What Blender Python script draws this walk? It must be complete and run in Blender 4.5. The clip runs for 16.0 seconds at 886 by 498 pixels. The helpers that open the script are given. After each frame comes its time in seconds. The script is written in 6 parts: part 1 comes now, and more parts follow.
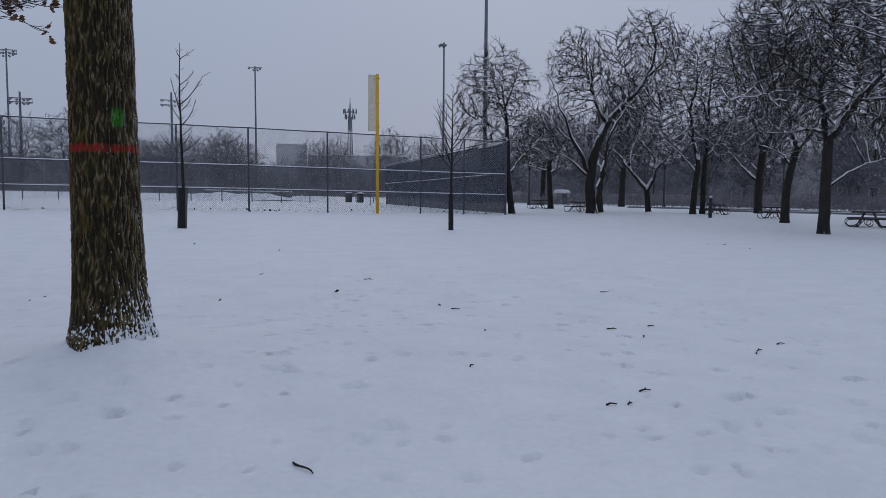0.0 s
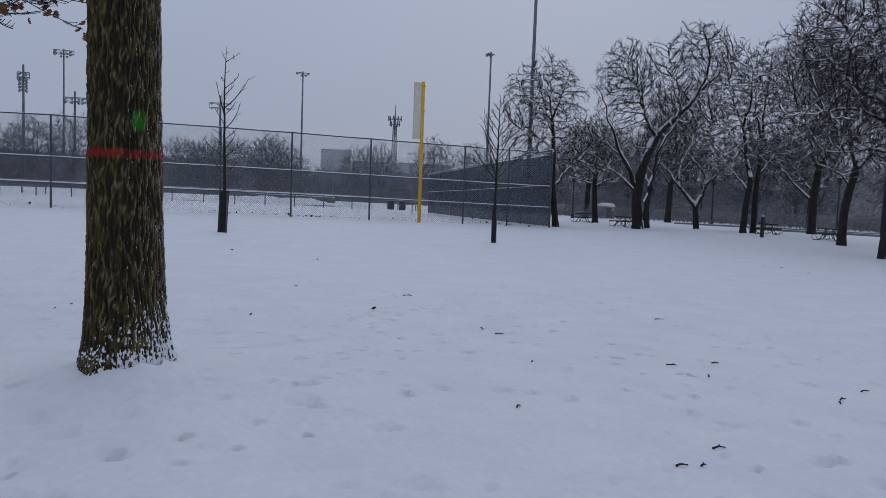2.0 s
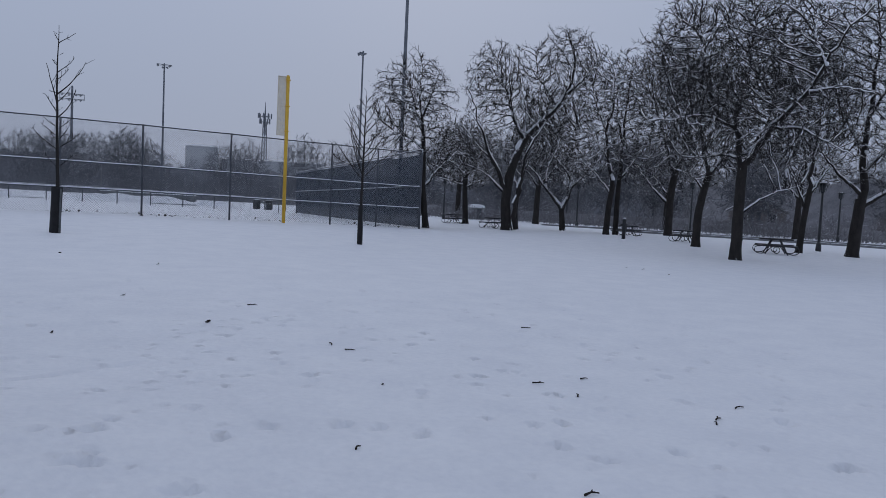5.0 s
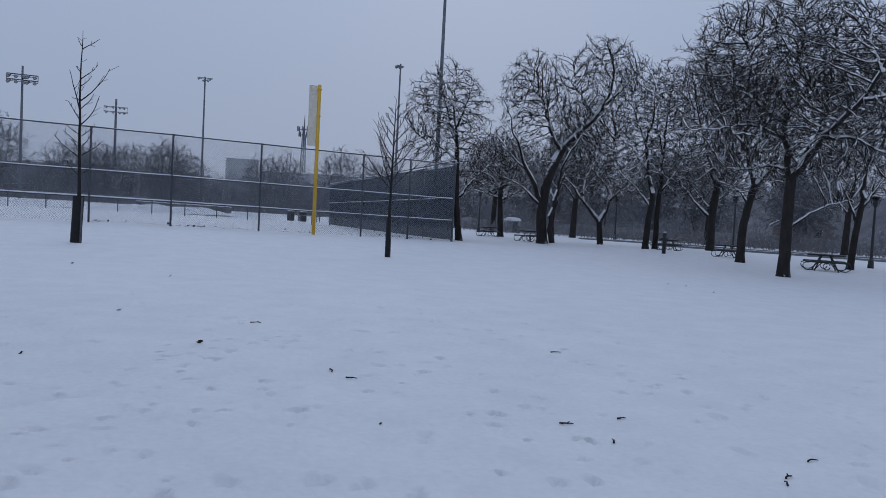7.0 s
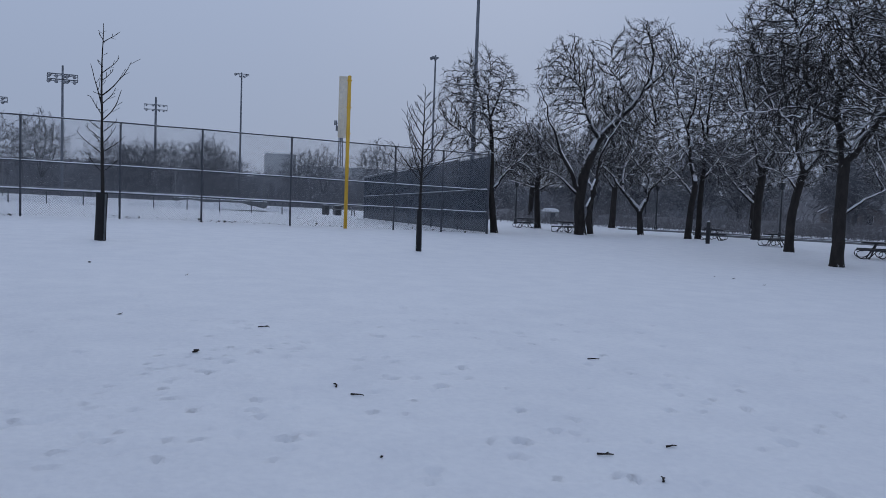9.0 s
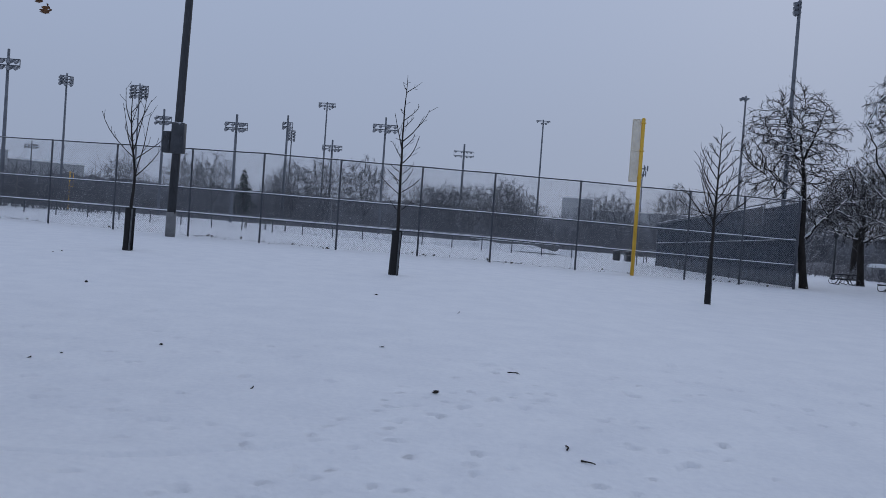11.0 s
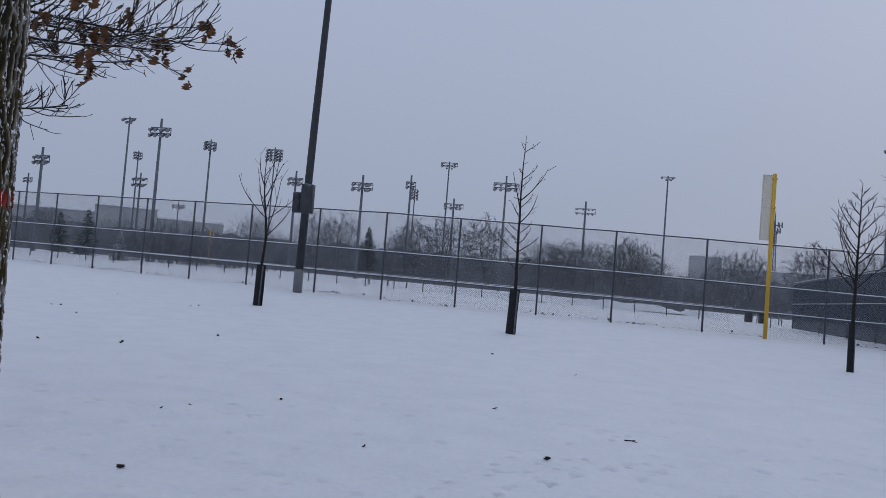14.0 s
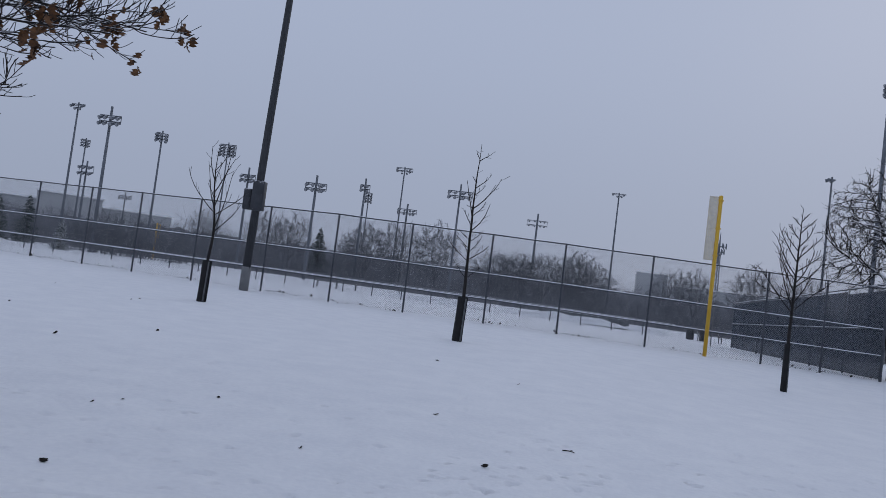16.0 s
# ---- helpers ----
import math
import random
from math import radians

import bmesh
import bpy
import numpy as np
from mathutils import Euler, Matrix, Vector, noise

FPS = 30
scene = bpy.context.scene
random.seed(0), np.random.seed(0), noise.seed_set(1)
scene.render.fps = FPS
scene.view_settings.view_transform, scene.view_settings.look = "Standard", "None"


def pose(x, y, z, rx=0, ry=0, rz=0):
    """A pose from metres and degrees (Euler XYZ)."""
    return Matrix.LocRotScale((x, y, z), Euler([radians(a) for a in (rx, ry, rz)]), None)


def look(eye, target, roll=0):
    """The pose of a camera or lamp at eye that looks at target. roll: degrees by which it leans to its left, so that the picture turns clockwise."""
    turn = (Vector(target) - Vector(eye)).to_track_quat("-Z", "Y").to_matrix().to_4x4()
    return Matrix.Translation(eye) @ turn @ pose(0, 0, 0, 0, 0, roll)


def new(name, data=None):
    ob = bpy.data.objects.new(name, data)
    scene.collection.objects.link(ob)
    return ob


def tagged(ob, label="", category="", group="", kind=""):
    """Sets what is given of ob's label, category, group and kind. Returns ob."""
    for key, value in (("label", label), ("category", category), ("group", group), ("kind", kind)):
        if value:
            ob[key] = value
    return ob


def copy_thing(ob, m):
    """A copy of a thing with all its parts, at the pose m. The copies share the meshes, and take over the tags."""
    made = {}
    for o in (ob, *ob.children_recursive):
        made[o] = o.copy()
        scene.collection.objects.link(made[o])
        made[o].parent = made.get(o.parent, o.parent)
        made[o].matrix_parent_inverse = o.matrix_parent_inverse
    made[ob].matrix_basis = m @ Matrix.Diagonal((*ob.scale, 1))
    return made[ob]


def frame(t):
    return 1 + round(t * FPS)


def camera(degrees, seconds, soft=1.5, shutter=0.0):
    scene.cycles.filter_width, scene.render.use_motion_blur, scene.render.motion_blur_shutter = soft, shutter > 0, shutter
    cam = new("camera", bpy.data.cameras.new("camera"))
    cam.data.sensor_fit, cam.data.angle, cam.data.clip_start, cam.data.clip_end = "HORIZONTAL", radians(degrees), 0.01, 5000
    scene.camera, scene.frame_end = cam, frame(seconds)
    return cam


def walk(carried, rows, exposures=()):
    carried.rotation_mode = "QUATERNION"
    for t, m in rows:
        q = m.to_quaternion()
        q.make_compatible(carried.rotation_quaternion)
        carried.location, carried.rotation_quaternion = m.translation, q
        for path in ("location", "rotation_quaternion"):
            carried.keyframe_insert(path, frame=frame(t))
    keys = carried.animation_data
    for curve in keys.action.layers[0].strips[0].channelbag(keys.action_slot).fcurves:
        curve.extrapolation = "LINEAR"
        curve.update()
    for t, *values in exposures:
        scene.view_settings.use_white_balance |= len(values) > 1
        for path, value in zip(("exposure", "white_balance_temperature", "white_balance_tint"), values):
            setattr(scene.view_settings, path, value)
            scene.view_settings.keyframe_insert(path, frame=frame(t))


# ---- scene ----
cam = camera(60.4, 16.0, soft=0.85)
PATH = [
    (0, (-4.297, -1.441, 0.967), (-3.531, 0.399, 0.806), 0.4),
    (0.5, (-4.264, -1.26, 0.994), (-3.585, 0.615, 0.841), 1.2),
    (1, (-4.219, -1.125, 0.994), (-3.516, 0.743, 0.875), 1.0),
    (1.5, (-4.177, -1.016, 0.984), (-3.443, 0.837, 0.822), 0.9),
    (2, (-4.149, -0.953, 1.024), (-3.481, 0.927, 0.883), 2.1),
    (2.5, (-4.092, -0.913, 1.025), (-3.511, 0.999, 0.933), 1.0),
    (3, (-4.043, -0.852, 1.017), (-3.49, 1.067, 0.899), 0.3),
    (3.5, (-3.992, -0.686, 1.036), (-3.341, 1.198, 0.875), 1.6),
    (4, (-3.945, -0.557, 1.06), (-3.121, 1.26, 0.913), 2.5),
    (4.5, (-3.807, -0.432, 1.034), (-2.832, 1.31, 0.904), 2.7),
    (7, (-3.143, 0.324, 0.98), (-2.259, 2.116, 0.884), 3.0),
    (7.5, (-3.014, 0.501, 0.962), (-2.159, 2.305, 0.847), 3.2),
    (8, (-2.911, 0.652, 0.986), (-2.081, 2.468, 0.869), 2.6),
    (10.5, (-2.39, 1.193, 0.981), (-1.903, 3.13, 0.879), 2.5),
    (11, (-2.293, 1.241, 0.992), (-2.246, 3.24, 0.945), 4.1),
    (11.5, (-2.252, 1.249, 0.994), (-2.593, 3.218, 0.921), 5.0),
    (12, (-2.26, 1.258, 1.007), (-2.725, 3.202, 0.956), 4.5),
    (12.5, (-2.24, 1.276, 1.017), (-2.659, 3.232, 1.042), 3.1),
    (13, (-2.207, 1.253, 1.022), (-2.531, 3.226, 1.07), 3.6),
    (13.5, (-2.218, 1.24, 1.023), (-2.512, 3.218, 1.08), 4.4),
    (14, (-2.23, 1.239, 1.026), (-2.508, 3.218, 1.105), 4.6),
    (14.5, (-2.239, 1.253, 1.022), (-2.488, 3.236, 1.109), 5.9),
    (15, (-2.236, 1.248, 1.02), (-2.471, 3.232, 1.114), 6.9),
    (15.5, (-2.237, 1.271, 1.016), (-2.464, 3.255, 1.115), 7.3),
    (16, (-2.205, 1.265, 1.013), (-2.359, 3.257, 1.121), 7.2),
]
walk(cam, [(t, look(eye, target, roll)) for t, eye, target, roll in PATH],
     [(0, -0.05, 6560, 10), (4.5, -0.04, 6530, 10), (6.8, -0.03, 6150, 8), (8.2, -0.03, 6150, 8), (10.5, -0.03, 6220, 9), (11.5, -0.03, 6340, 9), (12.5, -0.02, 6520, 9.5), (14, 0, 6510, 10), (16, 0, 6530, 10)])

# ---- light ----
world = bpy.data.worlds.new("overcast")
scene.world = world
world.use_nodes = True
wn, wl = world.node_tree.nodes, world.node_tree.links
sky = wn.new("ShaderNodeTexSky")
sky.sky_type, sky.sun_disc = "NISHITA", False
sky.sun_elevation, sky.sun_rotation = radians(25), radians(28)
sky.air_density, sky.dust_density = 1.0, 2.0
haze_mix = wn.new("ShaderNodeMix")
haze_mix.data_type = "RGBA"
haze_mix.inputs["Factor"].default_value = 0.985
haze_mix.inputs["B"].default_value = (3.35, 3.87, 5.15, 1)
wl.new(sky.outputs["Color"], haze_mix.inputs["A"])
# an overcast sky grows brighter away from the horizon
way, rise, lift, brighter = wn.new("ShaderNodeTexCoord"), wn.new("ShaderNodeSeparateXYZ"), wn.new("ShaderNodeMapRange"), wn.new("ShaderNodeVectorMath")
lift.interpolation_type = "SMOOTHSTEP"
lift.inputs["From Min"].default_value, lift.inputs["From Max"].default_value = -0.02, 0.4
lift.inputs["To Min"].default_value, lift.inputs["To Max"].default_value = 0.93, 1.13
brighter.operation = "SCALE"
wl.new(way.outputs["Generated"], rise.inputs["Vector"])
wl.new(rise.outputs["Z"], lift.inputs["Value"])
wl.new(haze_mix.outputs["Result"], brighter.inputs[0])
wl.new(lift.outputs["Result"], brighter.inputs["Scale"])
wl.new(brighter.outputs["Vector"], wn["Background"].inputs["Color"])
wn["Background"].inputs["Strength"].default_value = 0.1

sun = new("sun", bpy.data.lights.new("sun", "SUN"))
sun.data.energy, sun.data.angle, sun.data.color = 0.32, radians(60), (1, 0.97, 0.93)
sun.matrix_world = look((0, 0, 60), (-18, -33, 42))


# ---- materials ----
def rgb(c):
    return (c[0], c[1], c[2], 1)


def surface(name, c1, c2, scale=4.0, rough=0.7, bump=0.3, depth=0.01, metal=0.0, snow=None, stretch=(1, 1, 1)):
    """Two-scale mottled colour and relief; snow=(low, high) lays snow on faces that look up."""
    m = bpy.data.materials.new(name)
    m.use_nodes = True
    n, l = m.node_tree.nodes, m.node_tree.links
    p = n["Principled BSDF"]
    tc, mp = n.new("ShaderNodeTexCoord"), n.new("ShaderNodeMapping")
    mp.inputs["Scale"].default_value = stretch
    l.new(tc.outputs["Object"], mp.inputs["Vector"])
    big, fine = n.new("ShaderNodeTexNoise"), n.new("ShaderNodeTexNoise")
    big.inputs["Scale"].default_value, fine.inputs["Scale"].default_value = scale, scale * 9
    big.inputs["Detail"].default_value, fine.inputs["Detail"].default_value = 3, 4
    for t in (big, fine):
        l.new(mp.outputs["Vector"], t.inputs["Vector"])
    blend = n.new("ShaderNodeMix")
    blend.inputs["Factor"].default_value = 0.45
    l.new(big.outputs["Fac"], blend.inputs["A"])
    l.new(fine.outputs["Fac"], blend.inputs["B"])
    ramp = n.new("ShaderNodeValToRGB")
    ramp.color_ramp.elements[0].position, ramp.color_ramp.elements[1].position = 0.36, 0.64
    ramp.color_ramp.elements[0].color, ramp.color_ramp.elements[1].color = rgb(c1), rgb(c2)
    l.new(blend.outputs["Result"], ramp.inputs["Fac"])
    colour = ramp.outputs["Color"]
    if snow:
        geo, xyz = n.new("ShaderNodeNewGeometry"), n.new("ShaderNodeSeparateXYZ")
        l.new(geo.outputs["Normal"], xyz.inputs["Vector"])
        patch = n.new("ShaderNodeTexNoise")
        patch.inputs["Scale"].default_value = 11
        patch.inputs["Detail"].default_value = 4
        l.new(tc.outputs["Object"], patch.inputs["Vector"])
        add = n.new("ShaderNodeMath")
        add.operation = "MULTIPLY_ADD"
        add.inputs[1].default_value = 0.9
        l.new(patch.outputs["Fac"], add.inputs[0])
        l.new(xyz.outputs["Z"], add.inputs[2])
        cut = n.new("ShaderNodeMapRange")
        cut.inputs["From Min"].default_value, cut.inputs["From Max"].default_value = snow[0] + 0.45, snow[1] + 0.45
        l.new(add.outputs["Value"], cut.inputs["Value"])
        lay = n.new("ShaderNodeMix")
        lay.data_type = "RGBA"
        lay.inputs["B"].default_value = (0.8, 0.81, 0.84, 1)
        l.new(cut.outputs["Result"], lay.inputs["Factor"])
        l.new(colour, lay.inputs["A"])
        colour = lay.outputs["Result"]
    l.new(colour, p.inputs["Base Color"])
    p.inputs["Roughness"].default_value, p.inputs["Metallic"].default_value = rough, metal
    b = n.new("ShaderNodeBump")
    b.inputs["Strength"].default_value, b.inputs["Distance"].default_value = bump, depth
    l.new(blend.outputs["Result"], b.inputs["Height"])
    l.new(b.outputs["Normal"], p.inputs["Normal"])
    return m


SNOW = surface("snow", (0.78, 0.79, 0.82), (0.86, 0.865, 0.88), 2.2, 0.75, 0.6, 0.03)
BARK = surface("dark_bark", (0.010, 0.009, 0.008), (0.036, 0.030, 0.027), 5, 0.95, 0.6, 0.02, snow=(0.3, 0.42), stretch=(1, 1, 0.4))
TWIG = surface("twig_bark", (0.009, 0.008, 0.008), (0.03, 0.026, 0.024), 3, 0.95, 0.2, 0.004, snow=(0.62, 0.9))
# distance haze is painted in: far paler and bluer than bark
HAZED_TWIG = surface("hazed_twig_bark", (0.082, 0.087, 0.099), (0.158, 0.165, 0.183), 0.6, 0.9, 0.2, 0.01, snow=(0.7, 1.0))
NEEDLE = surface("spruce_needles", (0.018, 0.03, 0.026), (0.05, 0.07, 0.06), 3, 0.9, 0.4, 0.03, snow=(0.75, 1.05))
NEEDLE_SNOWY = surface("snowed_spruce_needles", (0.018, 0.03, 0.026), (0.05, 0.07, 0.06), 3, 0.9, 0.4, 0.03, snow=(0.25, 0.5))
STEEL = surface("galvanised_steel", (0.062, 0.068, 0.08), (0.12, 0.128, 0.146), 6, 0.5, 0.1, 0.002, metal=0.5, snow=(0.55, 0.8))
WIRE = surface("galvanised_wire", (0.14, 0.147, 0.16), (0.23, 0.238, 0.255), 6, 0.6, 0.0, 0.002, metal=0.3)
POLE_GREY = surface("weathered_grey_pole", (0.022, 0.024, 0.028), (0.05, 0.053, 0.06), 2.2, 0.7, 0.3, 0.004, stretch=(1, 1, 0.3))
CONCRETE = surface("concrete_sleeve", (0.14, 0.145, 0.15), (0.24, 0.24, 0.24), 4, 0.85, 0.4, 0.005)
KERB = surface("snowy_kerb", (0.14, 0.145, 0.15), (0.24, 0.24, 0.24), 4, 0.85, 0.4, 0.005, snow=(0.2, 0.45))
CABINET = surface("cabinet_paint", (0.028, 0.031, 0.037), (0.055, 0.06, 0.07), 3, 0.65, 0.1, 0.002, snow=(0.5, 0.8))
YELLOW = surface("yellow_paint", (0.62, 0.36, 0.025), (0.78, 0.48, 0.05), 3, 0.5, 0.2, 0.003, stretch=(1, 1, 0.3))
SCREEN = surface("foul_screen_mesh", (0.68, 0.62, 0.50), (0.82, 0.76, 0.64), 5, 0.8, 0.1, 0.002)
GUARD = surface("black_plastic_guard", (0.006, 0.006, 0.007), (0.016, 0.016, 0.018), 6, 0.85, 0.4, 0.01)
GUARD_WORN = surface("worn_plastic_guard", (0.05, 0.055, 0.06), (0.12, 0.125, 0.13), 8, 0.5, 0.4, 0.01)
WINDSCREEN = surface("windscreen_fabric", (0.042, 0.054, 0.072), (0.066, 0.082, 0.106), 1.2, 0.9, 0.3, 0.02)
WINDSCREEN.node_tree.nodes["Principled BSDF"].inputs["Alpha"].default_value = 0.74
FADED = surface("faded_screen_fabric", (0.10, 0.11, 0.115), (0.16, 0.17, 0.175), 1.2, 0.9, 0.3, 0.02)
TABLE = surface("black_coated_metal", (0.012, 0.012, 0.014), (0.03, 0.03, 0.034), 6, 0.5, 0.2, 0.003, snow=(1.2, 1.5))
LAMP_METAL = surface("lamp_metal", (0.02, 0.022, 0.024), (0.045, 0.047, 0.05), 4, 0.5, 0.1, 0.002, snow=(0.8, 1.0))
# mast and tower metal, lightened and blued to carry the haze
HAZED_METAL = surface("hazed_mast_metal", (0.10, 0.112, 0.132), (0.17, 0.185, 0.21), 2, 0.6, 0.1, 0.002, snow=(0.75, 1.0))
# park edge twigs and bank: haze mixed into the brown as paleness
HAZED_PARK_TWIG = surface("hazed_park_twigs", (0.125, 0.122, 0.13), (0.225, 0.22, 0.232), 0.6, 0.9, 0.2, 0.01, snow=(0.6, 0.9))
HAZED_PARK_EARTH = surface("hazed_park_bank", (0.12, 0.12, 0.13), (0.22, 0.218, 0.232), 0.5, 0.95, 0.8, 0.2)
# field banks hold their haze in the colour, grey-blue instead of brown
HAZED_EARTH = surface("hazed_bank", (0.09, 0.094, 0.106), (0.17, 0.177, 0.194), 0.5, 0.95, 0.8, 0.2)
LENS = surface("floodlight_lens", (0.20, 0.21, 0.23), (0.34, 0.35, 0.37), 6, 0.25, 0.1, 0.002)
LEAF = surface("dead_leaf", (0.04, 0.018, 0.008), (0.19, 0.082, 0.026), 18, 0.8, 0.5, 0.005)
LITTER = surface("dark_litter", (0.012, 0.009, 0.007), (0.035, 0.026, 0.02), 20, 0.9, 0.4, 0.003)
WALLING = surface("pale_wall_panels", (0.36, 0.37, 0.38), (0.46, 0.465, 0.47), 0.15, 0.85, 0.2, 0.02)
BRICKISH = surface("brown_wall", (0.12, 0.10, 0.095), (0.17, 0.15, 0.142), 0.5, 0.9, 0.3, 0.02)
ROOF = surface("snowy_roof", (0.10, 0.10, 0.105), (0.18, 0.18, 0.185), 1.0, 0.9, 0.3, 0.02, snow=(0.2, 0.45))
GLASS = surface("dark_window_glass", (0.02, 0.022, 0.025), (0.05, 0.055, 0.06), 1, 0.15, 0.02, 0.002)
WHITE_PAINT = surface("white_paint", (0.55, 0.56, 0.57), (0.7, 0.7, 0.7), 4, 0.5, 0.1, 0.002)
WOOD_GREY = surface("weathered_planks", (0.06, 0.055, 0.05), (0.13, 0.12, 0.11), 4, 0.85, 0.4, 0.005, snow=(0.6, 0.85))


# ---- mesh helpers ----
def mesh_of(name, v, f, smooth=True):
    """A mesh from arrays of vertices and equal-sided faces."""
    v, f = np.asarray(v, dtype=np.float32), np.asarray(f, dtype=np.int32)
    me = bpy.data.meshes.new(name)
    me.vertices.add(len(v))
    me.vertices.foreach_set("co", v.ravel())
    k = f.shape[1]
    me.loops.add(f.size)
    me.loops.foreach_set("vertex_index", f.ravel())
    me.polygons.add(len(f))
    me.polygons.foreach_set("loop_start", np.arange(0, f.size, k, dtype=np.int32))
    me.polygons.foreach_set("loop_total", np.full(len(f), k, dtype=np.int32))
    me.polygons.foreach_set("use_smooth", np.full(len(f), smooth))
    me.update(calc_edges=True)
    return me


def join(pieces):
    vs, fs, k = [], [], 0
    for v, f in pieces:
        vs.append(np.asarray(v, float).reshape(-1, 3))
        fs.append(np.asarray(f) + k)
        k += len(vs[-1])
    return np.concatenate(vs), np.concatenate(fs)


def part(name, geo, material, parent=None, label="", smooth=True):
    """Links a (vertices, quads) pair as one mesh object under a thing."""
    ob = new(name, mesh_of(name, *geo, smooth))
    ob.data.materials.append(material)
    ob.parent = parent
    if label:
        ob["label"] = label
    return ob


def thing(name, at, label, category, group="", rz=0, kind=""):
    e = new(name)
    e.empty_display_size = 0.2
    e.matrix_world = pose(at[0], at[1], at[2], 0, 0, rz)
    return tagged(e, label, category, group, kind)


def box(x0, x1, y0, y1, z0, z1, bevel=0.0):
    """A box with chamfered upright and top edges, as quads."""
    if not bevel:
        v = [(x, y, z) for z in (z0, z1) for x, y in ((x0, y0), (x1, y0), (x1, y1), (x0, y1))]
        f = [(3, 2, 1, 0), (4, 5, 6, 7), (0, 1, 5, 4), (1, 2, 6, 5), (2, 3, 7, 6), (3, 0, 4, 7)]
        return np.array(v, float), np.array(f)
    b = bevel
    ring = []
    for z, s in ((z0, b), (z0 + b, 0), (z1 - b, 0), (z1, b)):
        c = b + s
        ring.append([(x0 + s, y0 + c, z), (x0 + c, y0 + s, z), (x1 - c, y0 + s, z), (x1 - s, y0 + c, z),
                     (x1 - s, y1 - c, z), (x1 - c, y1 - s, z), (x0 + c, y1 - s, z), (x0 + s, y1 - c, z)])
    v = np.array(ring).reshape(-1, 3)
    f = [(8 * r + i, 8 * r + (i + 1) % 8, 8 * r + 8 + (i + 1) % 8, 8 * r + 8 + i) for r in range(3) for i in range(8)]
    for base, turn in ((0, -1), (24, 1)):
        for q in ((0, 1, 2, 3), (0, 3, 4, 7), (4, 5, 6, 7)):
            f.append(tuple(base + i for i in (q if turn > 0 else q[::-1])))
    return v, np.array(f)


def tubes(P, R, n=6):
    """Tapered tubes along N polylines: P (N, k, 3), R (N, k)."""
    P, R = np.asarray(P, float), np.asarray(R, float)
    N, k = R.shape
    T = np.gradient(P, axis=1)
    T /= np.linalg.norm(T, axis=2, keepdims=True) + 1e-9
    ref = np.where(np.abs(T[:, :1, 2:3]) > 0.8, np.array([1.0, 0.0, 0.0]), np.array([0.0, 0.0, 1.0]))
    U = np.cross(T, np.broadcast_to(ref, T.shape))
    U /= np.linalg.norm(U, axis=2, keepdims=True) + 1e-9
    V = np.cross(T, U)
    a = np.arange(n) * 2 * np.pi / n
    ring = U[:, :, None] * np.cos(a)[:, None] + V[:, :, None] * np.sin(a)[:, None]
    v = (P[:, :, None] + ring * R[:, :, None, None]).reshape(-1, 3)
    i = np.arange(N)[:, None, None] * k * n + np.arange(k - 1)[None, :, None] * n
    j, j2 = np.arange(n)[None, None], (np.arange(n)[None, None] + 1) % n
    f = np.stack([i + j, i + j2, i + n + j2, i + n + j], axis=-1).reshape(-1, 4)
    return v, f


def tube(points, radius, n=8, capped=True):
    """One tube through points; radius a number or one per point."""
    p = np.array(points, float)
    r = np.full(len(p), radius) if np.isscalar(radius) else np.array(radius, float)
    if capped:
        d0, d1 = (p[0] - p[1]), (p[-1] - p[-2])
        d0, d1 = d0 / np.linalg.norm(d0) * 0.001, d1 / np.linalg.norm(d1) * 0.001
        p = np.concatenate([[p[0] + d0], p, [p[-1] + d1]])
        r = np.concatenate([[0.0005], r, [0.0005]])
    return tubes(p[None], r[None], n)


def height(x, y):
    """The lie of the snow."""
    x, y = np.asarray(x, float), np.asarray(y, float)
    s = np.clip((y - 12) / 17, 0, 1)
    s = s * s * (3 - 2 * s)
    across = np.where(x < 0, -0.0125 * 60 * np.tanh(x / 60), -0.019 * 45 * np.tanh(x / 45))
    away = 0.0025 * np.clip(y - 30, 0, 150)
    mound = 0.17 * np.exp(-((x + 4.43) ** 2 + (y - 3.75) ** 2) / 1.1)
    return across - 0.245 + 0.26 * s + away + mound - 0.1 * np.clip((0.9 - y) / 1.6, 0, 1)


WAVES = [(a, w, p, 0.0035 / w ** 0.8, 0.6) for a, w, p in np.random.default_rng(5).uniform((0, 0.5, 0), (6.28, 5, 6.28), (26, 3))]
LUMPS = [(a, w, p, 0.011 / w, 0.8) for a, w, p in np.random.default_rng(6).uniform((0, 7, 0), (6.28, 26, 6.28), (22, 3))]


def ripple(x, y):
    """Soft drifts everywhere, and small lumps near the walk."""
    x, y = np.asarray(x, float), np.asarray(y, float)
    near = np.exp(-(np.clip(np.abs(x + 1.7) - 5.3, 0, 99) + np.clip(np.abs(y - 5.1) - 4.5, 0, 99)) / 1.5)
    out = 0
    for group, fade in ((WAVES, 1.0), (LUMPS, near)):
        for k, (a, w, p, amp, q) in enumerate(group):
            c, s = math.cos(a), math.sin(a)
            out = out + amp * np.sin((x * c + y * s) * w + p) * np.sin((x * s - y * c) * w * q + k) * fade
    return out


def on(x, y, sink=0.0):
    return (x, y, float(height(x, y) + ripple(x, y)) - sink)


